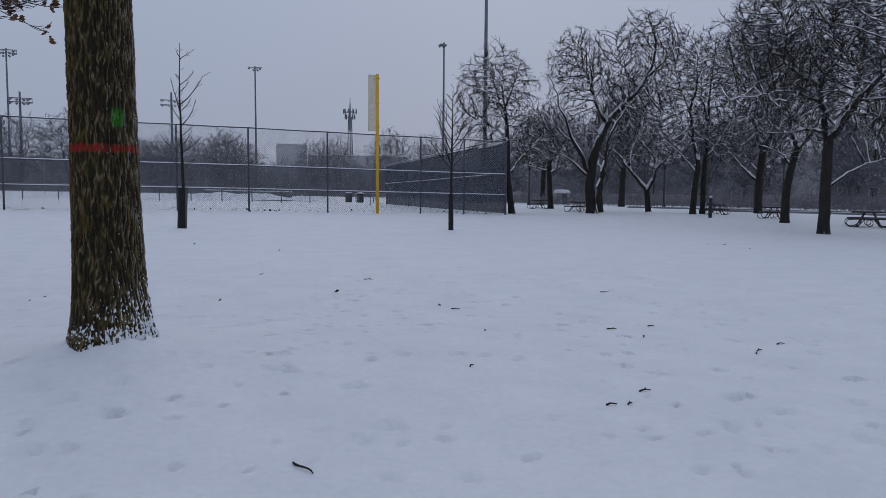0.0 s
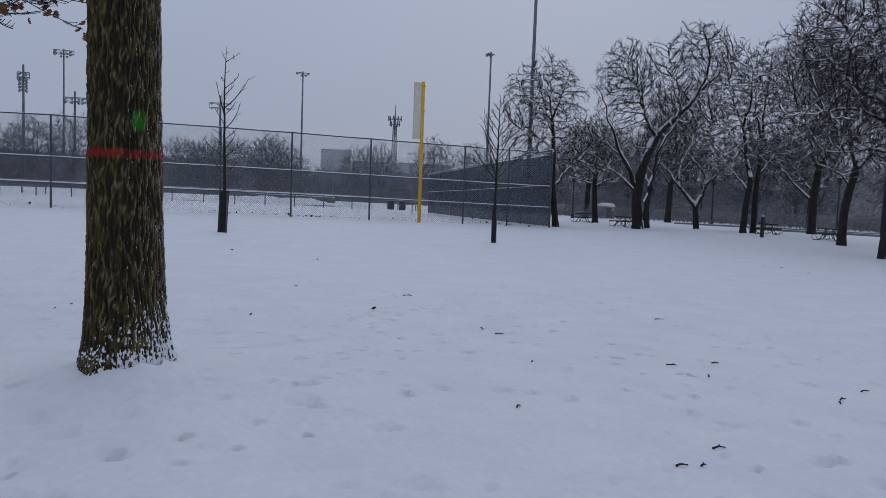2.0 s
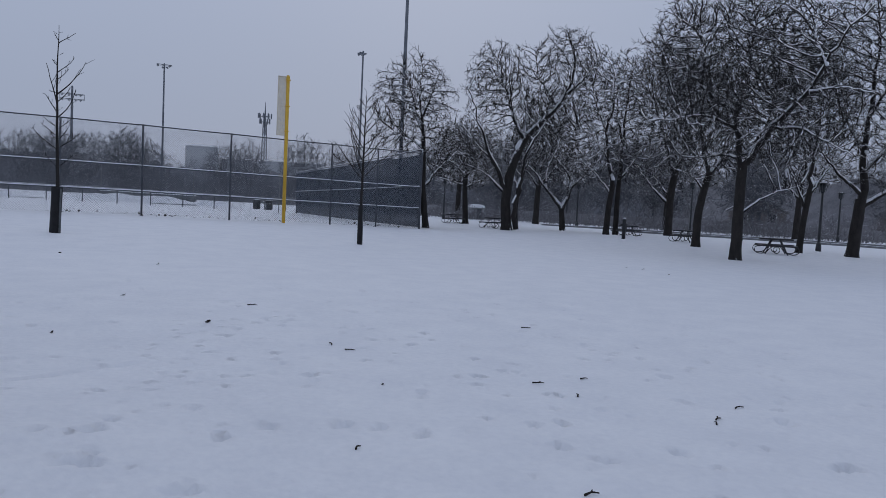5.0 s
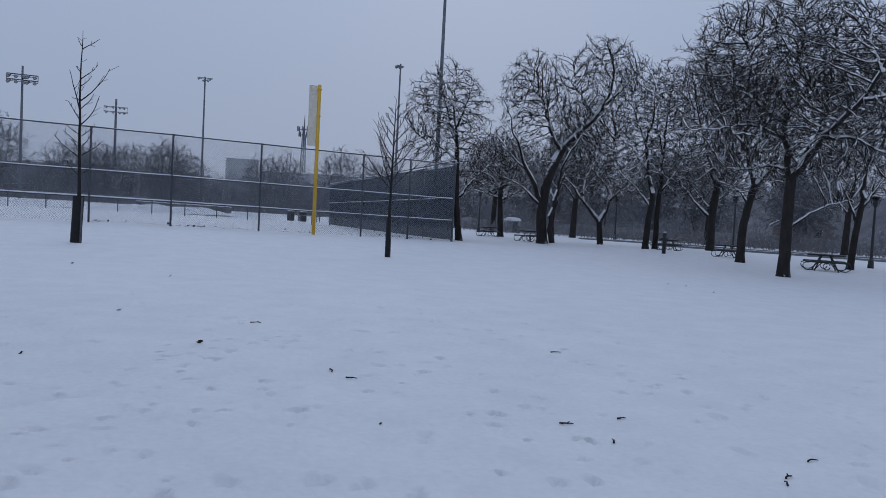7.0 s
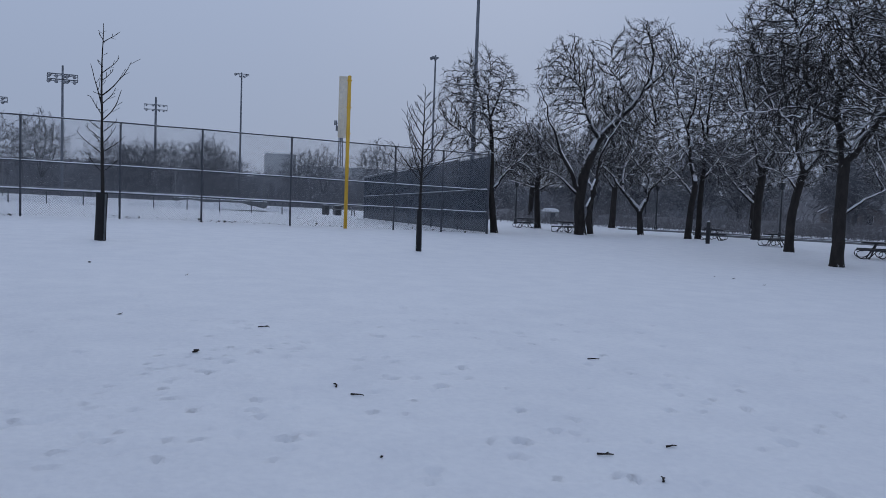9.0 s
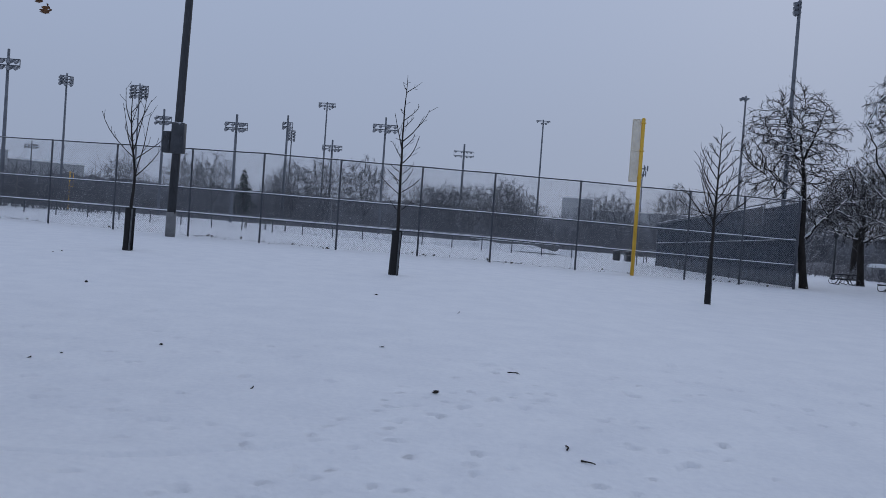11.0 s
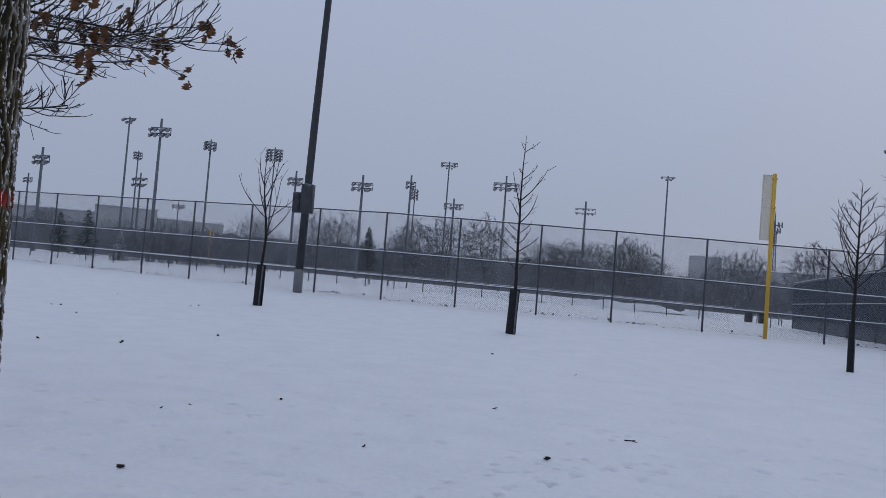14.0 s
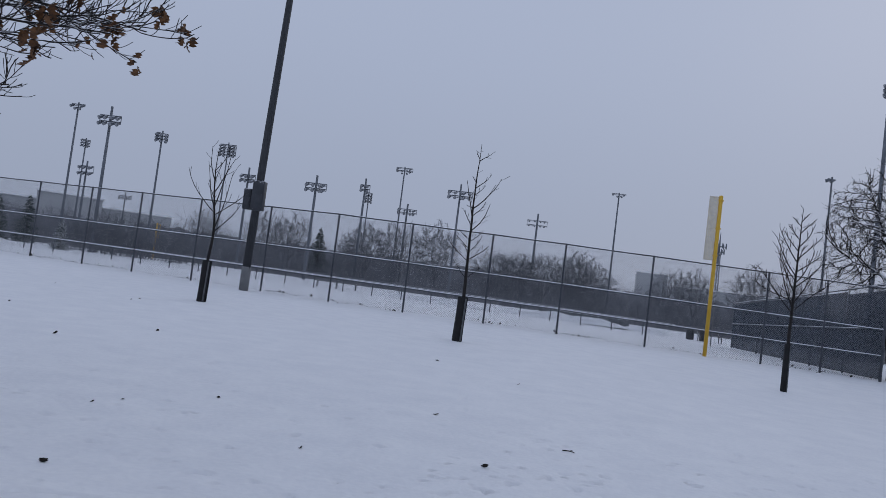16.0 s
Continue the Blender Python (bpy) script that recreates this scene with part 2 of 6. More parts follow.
# ---- snow ground ----
def spread(lo, hi, a, b, step, grow):
    """Grid lines: even between a and b, ever wider outside."""
    mid = list(np.arange(a, b, step))
    out, d, p = [], step, b
    while p < hi:
        out.append(p)
        d *= grow
        p += d
    out.append(hi)
    inn, d, p = [], step, a
    while p > lo:
        d *= grow
        p -= d
        inn.append(max(p, lo))
    return np.array(inn[::-1] + mid + out)


def dent(X, Y, Z, x, y, along, length, width, deep):
    """Presses one print with a raised rim into the snow."""
    length, width = length * 0.8, width * 0.75
    i = np.where((np.abs(X[0] - x) < 0.6))[0]
    j = np.where((np.abs(Y[:, 0] - y) < 0.6))[0]
    if not len(i) or not len(j):
        return
    sl = np.s_[j[0]:j[-1] + 1, i[0]:i[-1] + 1]
    dx, dy = X[sl] - x, Y[sl] - y
    c, s = math.cos(along), math.sin(along)
    q = ((dx * c + dy * s) / length) ** 2 + ((-dx * s + dy * c) / width) ** 2
    Z[sl] += -deep * np.exp(-q * q * q) + 0.12 * deep * np.exp(-(np.sqrt(q) - 1.6) ** 2 * 5)


def snow_ground():
    gx = spread(-900, 900, -6.4, 3.0, 0.031, 1.085)
    gy = spread(-400, 1500, 0.7, 8.6, 0.031, 1.08)
    X, Y = np.meshgrid(gx, gy)
    Z = height(X, Y)
    rng = np.random.default_rng(5)
    Z += ripple(X, Y)
    # animal trails and old footprints: start, heading in degrees, prints, stride, sideways, size, depth
    for x, y, head, count, stride, side, size, deep in (
            (-2.6, 6.2, 40, 11, 0.2, 0.09, 0.035, 0.022), (-2.55, 6.6, 15, 7, 0.2, 0.1, 0.04, 0.02), (-2.9, 3.6, 75, 12, 0.45, 0.12, 0.055, 0.02),
            (-3.4, 3.2, 80, 7, 0.4, 0.15, 0.05, 0.022), (-4.95, 2.2, 25, 9, 0.2, 0.12, 0.045, 0.028), (-5.0, 1.6, 10, 6, 0.28, 0.1, 0.05, 0.022),
            (-0.9, 1.3, 85, 9, 0.6, 0.14, 0.09, 0.03), (0.1, 1.4, 80, 8, 0.65, 0.16, 0.11, 0.026), (-2.0, 1.0, 70, 8, 0.5, 0.12, 0.06, 0.02),
            (-5.5, 6.0, -12, 14, 0.3, 0.05, 0.07, 0.014), (-6.5, 10.2, 3, 12, 0.5, 0.12, 0.06, 0.016), (-0.6, 7.4, 30, 8, 0.4, 0.2, 0.05, 0.018),
            (1.2, 5.0, 100, 8, 0.6, 0.15, 0.08, 0.022), (-3.2, 4.3, 20, 8, 0.35, 0.1, 0.05, 0.016), (-4.6, 8.5, -5, 10, 0.5, 0.1, 0.06, 0.014)):
        h = radians(head)
        for i in range(count):
            d = i * stride + rng.uniform(-0.08, 0.08)
            o = side * (1 if i % 2 else -1) + rng.uniform(-0.05, 0.05)
            dent(X, Y, Z, x + d * math.cos(h) - o * math.sin(h), y + d * math.sin(h) + o * math.cos(h), h + rng.uniform(-0.5, 0.5),
                 size * rng.uniform(0.5, 0.95), size * rng.uniform(0.35, 0.55), deep * rng.uniform(1.4, 2.8))
    # scuffed prints that stand out singly
    for x, y in ((-4.89, 3.49), (-4.74, 2.97), (-4.6, 2.76), (-4.39, 3.18), (-4.37, 2.98), (-4.11, 3.41), (-4.4, 2.54), (-4.76, 2.48), (-4.73, 2.17), (-3.49, 3.17), (-3.42, 3.16), (-3.36, 3.59),
                 (-2.79, 3.41), (-2.53, 3.54), (-2.14, 3.46), (-1.8, 3.17), (-3.09, 2.8), (-3.31, 1.86), (-3.16, 2.02), (-1.11, 1.86), (-1.52, 1.43), (-1.05, 1.56), (-0.47, 1.56), (-1.04, 1.08),
                 (-2.4, 5.97), (-1.95, 6.48), (-1.69, 6.8), (-1.23, 7.15), (-0.52, 7.32), (-1.91, 4.64), (-2.43, 6.31), (-2.17, 6.2), (-1.34, 6.92), (-0.95, 5.77), (-1.97, 3.36), (1.55, 4.29), (-1.1, 2.52), (-3.27, 4.45)):
        near = min(1.0, 2.2 / math.hypot(x + 3.6, y + 0.5) + 0.35)
        size = rng.uniform(0.055, 0.085) * near
        dent(X, Y, Z, x, y, rng.uniform(-0.6, 0.9), size * 1.25, size * 0.75, rng.uniform(0.03, 0.05))
        dent(X, Y, Z, x + rng.uniform(-0.05, 0.05), y + 0.07, rng.uniform(0, 3), size * 0.55, size * 0.4, 0.03)
    # a drifted-over track crossing the lawn
    for t in np.linspace(0, 1, 46):
        dent(X, Y, Z, -4.33 + 1.34 * t, 4.47 + 0.77 * t + 0.05 * math.sin(t * 9), 0.52 + rng.uniform(-0.1, 0.1), 0.16, rng.uniform(0.03, 0.06), rng.uniform(0.001, 0.009))
    for k in range(420):
        dent(X, Y, Z, rng.uniform(-6.6, 3.4), rng.uniform(0.2, 9.5), rng.uniform(0, 3), rng.uniform(0.03, 0.08), rng.uniform(0.02, 0.045), rng.uniform(0.012, 0.04))
    v = np.stack([X, Y, Z], axis=-1).reshape(-1, 3)
    r, c = X.shape
    i = (np.arange(r - 1)[:, None] * c + np.arange(c - 1)[None]).ravel()
    ob = part("ground", (v, np.stack([i, i + 1, i + c + 1, i + c], axis=-1)), SNOW)
    tagged(ob, "untouched white snow over a park lawn with faint prints", "snow", kind="structure")


snow_ground()


# ---- trees ----
def unit(a):
    return a / (np.linalg.norm(a, axis=-1, keepdims=True) + 1e-9)


def sprout(rng, P, R, per, tmin, angles, ratio, k, wig, up, thin, tmax=1.0, base_len=None, fade=0.0):
    """Side branches of a set of polylines, one level finer."""
    N, kp = R.shape
    lens = np.linalg.norm(np.diff(P, axis=1), axis=2).sum(1) if base_len is None else np.full(N, base_len)
    M = N * per
    who = np.repeat(np.arange(N), per)
    t = np.tile((np.arange(per) + 0.5) / per, N) * (tmax - tmin) + tmin + rng.uniform(-0.5, 0.5, M) * (tmax - tmin) / per
    t = np.clip(t, 0, 0.995) * (kp - 1)
    i = t.astype(int)
    fr = (t - i)[:, None]
    start = P[who, i] * (1 - fr) + P[who, i + 1] * fr
    r0 = R[who, i] * (1 - fr[:, 0]) + R[who, i + 1] * fr[:, 0]
    axis = unit(P[who, i + 1] - P[who, i])
    side = unit(np.cross(axis, rng.normal(size=(M, 3))))
    ang = np.radians(rng.uniform(angles[0], angles[1], M))[:, None]
    d = unit(axis * np.cos(ang) + side * np.sin(ang) + np.array([0, 0, up]))
    L = lens[who] * ratio * rng.uniform(0.6, 1.25, M) * (1.15 - 0.5 * t / (kp - 1))
    L = L * (1 - fade * np.clip(t / (kp - 1) - tmin, 0, 1) / (1 - tmin + 1e-6))
    pts = [start]
    for s in range(k - 1):
        pts.append(pts[-1] + d * (L / (k - 1))[:, None])
        d = unit(d + rng.normal(size=(M, 3)) * wig + np.array([0, 0, up * 0.5]))
    rr = np.maximum(r0 * thin, 0.0035)
    taper = np.linspace(1, 0.3, k)
    return np.stack(pts, axis=1), rr[:, None] * taper[None]


def limb_line(pts, r0, r1, k, rng, wig, across, away, taper=1.0):
    """A limb through points given as (across, up, away), smoothed to k points."""
    p = np.array(pts, float)
    s = np.concatenate([[0], np.cumsum(np.linalg.norm(np.diff(p, axis=0), axis=1))])
    u = np.linspace(0, s[-1], k)
    q = np.stack([np.interp(u, s, p[:, i]) for i in range(3)], axis=1)
    for _ in range(2):
        q[1:-1] = 0.25 * q[:-2] + 0.5 * q[1:-1] + 0.25 * q[2:]
    q[1:-1] += rng.normal(size=(k - 2, 3)) * wig * min(1.0, s[-1] / k / 0.4)
    out = q[:, :1] * across + q[:, 1:2] * np.array([0, 0, 1.0]) + q[:, 2:] * away
    return out, r1 + (r0 - r1) * (1 - np.linspace(0, 1, k)) ** taper


def grow(rng, seeds, goals, step, kill, reach, rounds):
    """Branches that reach out from seed points towards goals filling a crown. Gives points and the parent of each."""
    pos, par = [np.array(p) for p in seeds], [-1] * len(seeds)
    kids = np.zeros(len(seeds), int)
    alive = goals.copy()
    S = np.array(seeds)
    heart = goals.mean(axis=0) - np.array([0, 0, 1.2])
    d = np.linalg.norm(alive[:, None] - S[None], axis=2)
    near, far = d.argmin(1), d.min(1)
    for _ in range(rounds):
        keep = far > kill
        alive, near, far = alive[keep], near[keep], far[keep]
        live = far < reach
        if not live.any():
            break
        A = np.array(pos)
        pull = np.zeros_like(A)
        np.add.at(pull, near[live], unit(alive[live] - A[near[live]]))
        who = np.unique(near[live])
        who = who[kids[who] < 3]
        if not len(who):
            break
        kids[who] += 1
        back = np.array(par)[who]
        onward = np.where((back >= 0)[:, None], unit(A[who] - A[back]), 0)
        fresh = A[who] + step * unit(unit(pull[who]) + 0.75 * onward + 0.35 * unit(A[who] - heart) + rng.normal(size=(len(who), 3)) * 0.14)
        first = len(pos)
        pos.extend(fresh)
        par.extend(who)
        kids = np.concatenate([kids, np.zeros(len(who), int)])
        d = np.linalg.norm(alive[:, None] - fresh[None], axis=2)
        k = d.argmin(1)
        m = d[np.arange(len(alive)), k]
        better = m < far
        near, far = np.where(better, first + k, near), np.where(better, m, far)
    return np.array(pos), np.array(par)


def snow_load(P, R, rng, share=0.8):
    """Snow lying along the upper side of tubes that lean far enough to hold it. P (N, 2, 3), R (N, 2)."""
    t = unit(P[:, 1] - P[:, 0])
    flat = np.sqrt(np.clip(1 - t[:, 2] ** 2, 0, 1))
    pick = (flat > 0.26) & (rng.random(len(P)) < share * np.clip(flat * 1.7, 0, 1))
    P, R, t, flat = P[pick], R[pick], t[pick], flat[pick]
    up = unit(np.array([0, 0, 1.0]) - t * t[:, 2:])
    size = (R * 0.72 + 0.012) * rng.uniform(0.8, 1.15, (len(P), 1))
    ends = P + up[:, None] * (R * 0.6 + 0.004)[:, :, None]
    stretch = (ends[:, 1:] - ends[:, :1]) * 0.12
    return tubes(np.concatenate([ends[:, :1] - stretch, ends, ends[:, 1:] + stretch], axis=1),
                 np.concatenate([size[:, :1] * 0.4, size, size[:, 1:] * 0.4], axis=1), 5)


def bare_tree(x, y, limbs, crowns, seed, goals, label, group="bare park trees", twig=0.0065):
    """Trunk and limbs through (across, up, away) points; boughs and twigs fill crowns (across, up, half width, half height)."""
    rng = np.random.default_rng(seed)
    e = thing("bare_tree", on(x, y, 0.08), label, "tree", group)
    away = np.array([x + 3.4, y - 0.2, 0.0])
    away /= np.linalg.norm(away)
    across = np.array([away[1], -away[0], 0.0])
    K = 18
    lines = [limb_line(pts, r0, r1, K, rng, 0.012 + 0.035 * (i > 0), across, away, taper=1.35 if i else 1.0) for i, (r0, r1, pts) in enumerate(limbs)]
    lines[0][1][:3] *= (1.3, 1.12, 1.03)
    P, R = np.stack([a for a, _ in lines]), np.stack([b for _, b in lines])
    R[1:] = np.maximum(R[1:] * np.linspace(1, 0.6, K), 0.014)
    part("trunk", tubes(P[:1], R[:1], 14), BARK, e)
    for i in range(1, len(lines)):
        part("limb", tubes(P[i:i + 1], R[i:i + 1], 9), BARK, e)
    room = np.array([w * w * h * u ** 1.2 for _, u, w, h in crowns])
    pts = []
    for (a, u, w, h), n in zip(crowns, (2.1 * goals * room / room.sum()).astype(int)):
        q = unit(rng.normal(size=(n, 3))) * rng.random((n, 1)) ** 0.42 * (1 + 0.07 * rng.normal(size=(n, 1)))
        pts.append((a + q[:, :1] * w) * across + q[:, 1:2] * w * 0.9 * away + (u + q[:, 2:] * h) * np.array([0, 0, 1.0]))
    goal = np.concatenate(pts)
    goal = goal[goal[:, 2] > 1.6]
    seeds, sizes = P[1:, 3:].reshape(-1, 3), R[1:, 3:].reshape(-1)
    pos, par = grow(rng, seeds, goal, 0.15, 0.19, 3.5, 80)
    n, k = len(seeds), len(pos)
    load = np.zeros(k)
    for i in range(k - 1, n - 1, -1):
        load[i] += 1
        load[par[i]] += load[i]
    rad = np.minimum(twig * 1.05 * np.maximum(load, 1) ** 0.39, 0.07)
    rad[:n] = sizes
    idx = np.arange(n, k)
    pa = par[idx]
    r1 = np.minimum(rad[idx], rad[pa] * 0.9)
    seg = np.stack([pos[pa], pos[idx]], axis=1)
    rr = np.stack([np.minimum(rad[pa], r1 * 1.3), r1], axis=1)
    thick = rr[:, 1] > 0.0165
    tagged(part("bough", tubes(seg[thick], rr[thick], 6), BARK, e), kind="stuff")
    fine = ~thick
    Q, S = sprout(rng, seg[fine], rr[fine], 2, 0.1, (22, 62), 1.0, 2, 0.16, 0.08, 0.8, base_len=0.28)
    crown = join([tubes(seg[fine], rr[fine], 4), tubes(Q, np.maximum(S, twig * 0.72), 3)])
    tagged(part("crown", crown, TWIG, e), kind="stuff")
    LP, LR = np.stack([P[1:, :-1], P[1:, 1:]], axis=2).reshape(-1, 2, 3), np.stack([R[1:, :-1], R[1:, 1:]], axis=2).reshape(-1, 2)
    heavy = rr[:, 1] > 0.0155
    tagged(part("snow_load", join([snow_load(LP, LR, rng, 0.95), snow_load(seg[heavy], rr[heavy], rng, 0.42)]), SNOW, e, "snow lying along the limbs"), kind="stuff")
    return e


bare_tree(12.25, 30.0, [
    (0.149, 0.122, [(0.00, 0.00, 0.00), (-0.22, 1.86, 0.00), (-0.27, 3.52, 0.00)]),
    (0.11, 0.0275, [(-0.27, 3.52, 0.00), (-0.36, 4.93, 0.07), (-0.59, 5.94, 0.12), (-0.50, 6.72, 0.16), (-0.47, 7.28, 0.19)]),
    (0.07, 0.018, [(-0.33, 4.37, 0.07), (-0.82, 5.42, 0.61), (-1.36, 6.04, 0.99), (-2.02, 6.39, 1.34), (-2.49, 6.57, 1.57)]),
    (0.06, 0.018, [(-0.64, 5.38, 0.61), (-0.99, 6.31, 0.29), (-1.23, 6.99, 0.05)]),
    (0.07, 0.018, [(-0.09, 1.99, 0.00), (0.58, 2.92, 0.32), (1.02, 3.30, 0.48), (1.55, 3.99, 0.72)]),
    (0.06, 0.018, [(-0.34, 5.06, 0.07), (0.05, 6.10, -0.43), (0.34, 6.96, -0.84)]),
    (0.05, 0.018, [(-0.30, 3.60, 0.00), (-0.88, 4.08, 0.28), (-1.67, 4.36, 0.58), (-2.14, 4.72, 0.79)])], [(-0.83, 5.55, 1.89, 2.20), (0.80, 3.65, 1.33, 1.41), (-1.65, 4.10, 1.15, 1.02)], 11, 1300,
          "dark bare tree with snow on its limbs beside the fence corner")
bare_tree(18.0, 32.1, [
    (0.27, 0.222, [(0.00, 0.00, 0.00), (-0.13, 1.45, 0.00), (0.01, 2.90, 0.00)]),
    (0.25, 0.0625, [(-0.01, 2.76, 0.00), (0.38, 4.17, 0.07), (0.67, 4.82, 0.11), (1.48, 5.59, 0.16), (2.31, 6.35, 0.22), (2.71, 7.10, 0.26), (2.96, 8.07, 0.31), (3.04, 8.77, 0.35), (2.77, 9.62, 0.39)]),
    (0.12, 0.03, [(0.65, 4.73, 0.11), (0.05, 5.81, 0.42), (-0.30, 6.95, 0.72), (-0.69, 7.95, 0.98), (-1.09, 8.95, 1.25)]),
    (0.13, 0.0325, [(-0.13, 2.17, 0.00), (-0.58, 3.02, -0.45), (-0.96, 3.64, -0.79), (-1.38, 4.73, -1.33), (-1.83, 6.10, -2.00), (-2.15, 6.78, -2.36)]),
    (0.08, 0.02, [(-0.27, 2.02, 0.00), (-1.09, 2.82, 0.24), (-1.75, 3.20, 0.40), (-2.39, 3.37, 0.54)]),
    (0.15, 0.0375, [(0.46, 0.17, 0.00), (0.32, 1.18, -0.27), (0.56, 2.20, -0.55), (0.63, 3.37, -0.86), (1.04, 4.49, -1.18), (1.63, 5.39, -1.46)]),
    (0.08, 0.02, [(2.31, 6.35, 0.22), (1.72, 7.19, 0.48), (1.22, 8.04, 0.74), (1.02, 9.05, 1.00)]),
    (0.08, 0.02, [(2.71, 7.10, 0.26), (3.55, 7.86, -0.04), (4.03, 8.70, -0.31)]),
    (0.07, 0.018, [(0.67, 4.82, 0.11), (0.73, 6.13, 0.70), (0.43, 7.42, 1.29), (0.18, 8.57, 1.82)]),
    (0.05, 0.018, [(-0.96, 3.64, -0.79), (-1.50, 4.08, -1.02), (-2.02, 4.69, -1.30)])], [(2.64, 8.63, 1.74, 1.68), (-0.65, 7.60, 1.86, 1.91), (-1.55, 5.15, 1.28, 1.59), (1.30, 6.30, 1.89, 1.74), (-1.75, 3.26, 1.45, 1.16)], 12, 2600,
          "large bare tree with a leaning fork heavy with snow")
bare_tree(24.3, 35.6, [
    (0.18, 0.148, [(0.00, 0.00, 0.00), (-0.07, 0.77, 0.00), (-0.13, 1.40, 0.00)]),
    (0.13, 0.0325, [(-0.13, 1.34, 0.00), (-0.77, 2.08, 0.05), (-1.49, 3.05, 0.11), (-2.30, 3.98, 0.17), (-2.92, 4.99, 0.23)]),
    (0.14, 0.035, [(-0.10, 1.34, 0.00), (0.39, 2.30, 0.33), (0.42, 3.14, 0.59), (-0.19, 3.95, 0.90), (-0.85, 4.52, 1.17), (-1.23, 5.41, 1.46), (-1.54, 6.40, 1.78)]),
    (0.07, 0.018, [(0.41, 2.64, 0.33), (1.18, 3.51, 0.01), (1.81, 4.38, -0.28)]),
    (0.07, 0.018, [(-1.09, 2.56, 0.05), (-1.08, 3.74, 0.46), (-0.57, 4.94, 0.91), (-0.14, 6.47, 1.47)]),
    (0.05, 0.018, [(-0.19, 3.95, 0.90), (0.44, 4.98, 0.52), (0.55, 6.16, 0.15)])], [(-0.61, 5.77, 2.41, 2.85), (0.01, 3.29, 2.01, 1.17)], 13, 1300,
          "bare tree forking low into two snow-lined limbs")
bare_tree(24.4, 31.9, [
    (0.171, 0.141, [(0.00, 0.00, 0.00), (0.08, 1.66, 0.00), (0.24, 2.85, 0.00)]),
    (0.13, 0.0325, [(0.22, 2.67, 0.00), (-0.04, 4.15, 0.08), (-0.30, 5.70, 0.15), (-0.86, 6.92, 0.22), (-1.13, 8.16, 0.28)]),
    (0.07, 0.018, [(0.14, 2.29, 0.00), (-0.53, 3.19, 0.44), (-1.18, 3.79, 0.78), (-1.73, 4.32, 1.08)]),
    (0.08, 0.02, [(-0.30, 5.70, 0.15), (0.02, 6.97, -0.40), (0.00, 8.53, -1.06)]),
    (0.06, 0.018, [(-0.04, 4.15, 0.08), (-0.77, 5.05, 0.36), (-1.29, 6.12, 0.65)])], [(-0.74, 7.71, 1.50, 2.50), (-0.81, 4.49, 1.81, 1.72)], 14, 1300,
          "slender bare tree standing close beside another")
bare_tree(25.7, 32.6, [
    (0.153, 0.126, [(0.00, 0.00, 0.00), (0.00, 1.96, 0.00), (0.06, 3.41, 0.00)]),
    (0.12, 0.03, [(0.07, 3.31, 0.00), (0.10, 5.34, 0.10), (0.18, 7.11, 0.19), (0.30, 8.56, 0.26), (0.38, 9.63, 0.32)]),
    (0.07, 0.018, [(0.04, 3.18, 0.00), (0.80, 4.25, 0.50), (1.30, 5.23, 0.93)]),
    (0.06, 0.018, [(0.10, 5.34, 0.10), (-0.29, 6.77, -0.23), (-0.28, 8.70, -0.67), (-0.40, 9.81, -0.93)])], [(0.08, 7.75, 1.48, 2.63), (0.78, 4.50, 1.54, 1.67)], 15, 1200,
          "bare tree growing close beside a stouter one")
bare_tree(31.6, 34.4, [
    (0.243, 0.2, [(0.00, 0.00, 0.00), (-0.00, 2.30, 0.00), (0.17, 3.91, 0.00)]),
    (0.14, 0.035, [(0.14, 3.80, 0.00), (-0.31, 5.12, 0.07), (-0.75, 6.88, 0.16), (-1.25, 8.45, 0.24)]),
    (0.1, 0.025, [(-0.10, 2.12, 0.00), (-1.10, 2.96, 0.29), (-1.85, 3.99, 0.57), (-2.54, 5.02, 0.85)]),
    (0.13, 0.0325, [(0.24, 3.91, 0.00), (0.73, 5.53, -0.65), (0.99, 7.67, -1.47), (0.80, 9.43, -2.15)]),
    (0.08, 0.02, [(-0.53, 6.00, 0.07), (-0.08, 7.62, 0.42), (-0.28, 9.73, 0.86)])], [(-0.66, 8.83, 2.55, 3.26), (-1.02, 5.09, 2.66, 2.05)], 16, 2500,
          "bare tree with a stout trunk and snow on its forks")
bare_tree(21.9, 23.2, [
    (0.18, 0.148, [(0.00, 0.00, 0.00), (0.02, 1.60, 0.00), (0.26, 2.89, 0.00), (0.41, 3.34, 0.00)]),
    (0.11, 0.0275, [(0.37, 3.22, 0.00), (0.10, 4.07, 0.04), (-0.08, 5.29, 0.11), (-0.39, 6.26, 0.16), (-0.66, 7.23, 0.21)]),
    (0.11, 0.0275, [(0.41, 3.29, 0.00), (0.85, 3.86, 0.30), (1.21, 4.61, 0.65), (1.30, 5.85, 1.17), (1.14, 7.07, 1.69)]),
    (0.06, 0.018, [(0.18, 2.47, 0.00), (-0.19, 3.02, -0.20), (-0.72, 3.29, -0.39)]),
    (0.06, 0.018, [(0.10, 4.07, 0.04), (0.42, 5.19, 0.35), (0.43, 6.55, 0.71)])], [(0.13, 6.16, 1.77, 2.21), (0.36, 3.96, 1.72, 1.11)], 17, 2100,
          "leaning bare tree beside a picnic table")
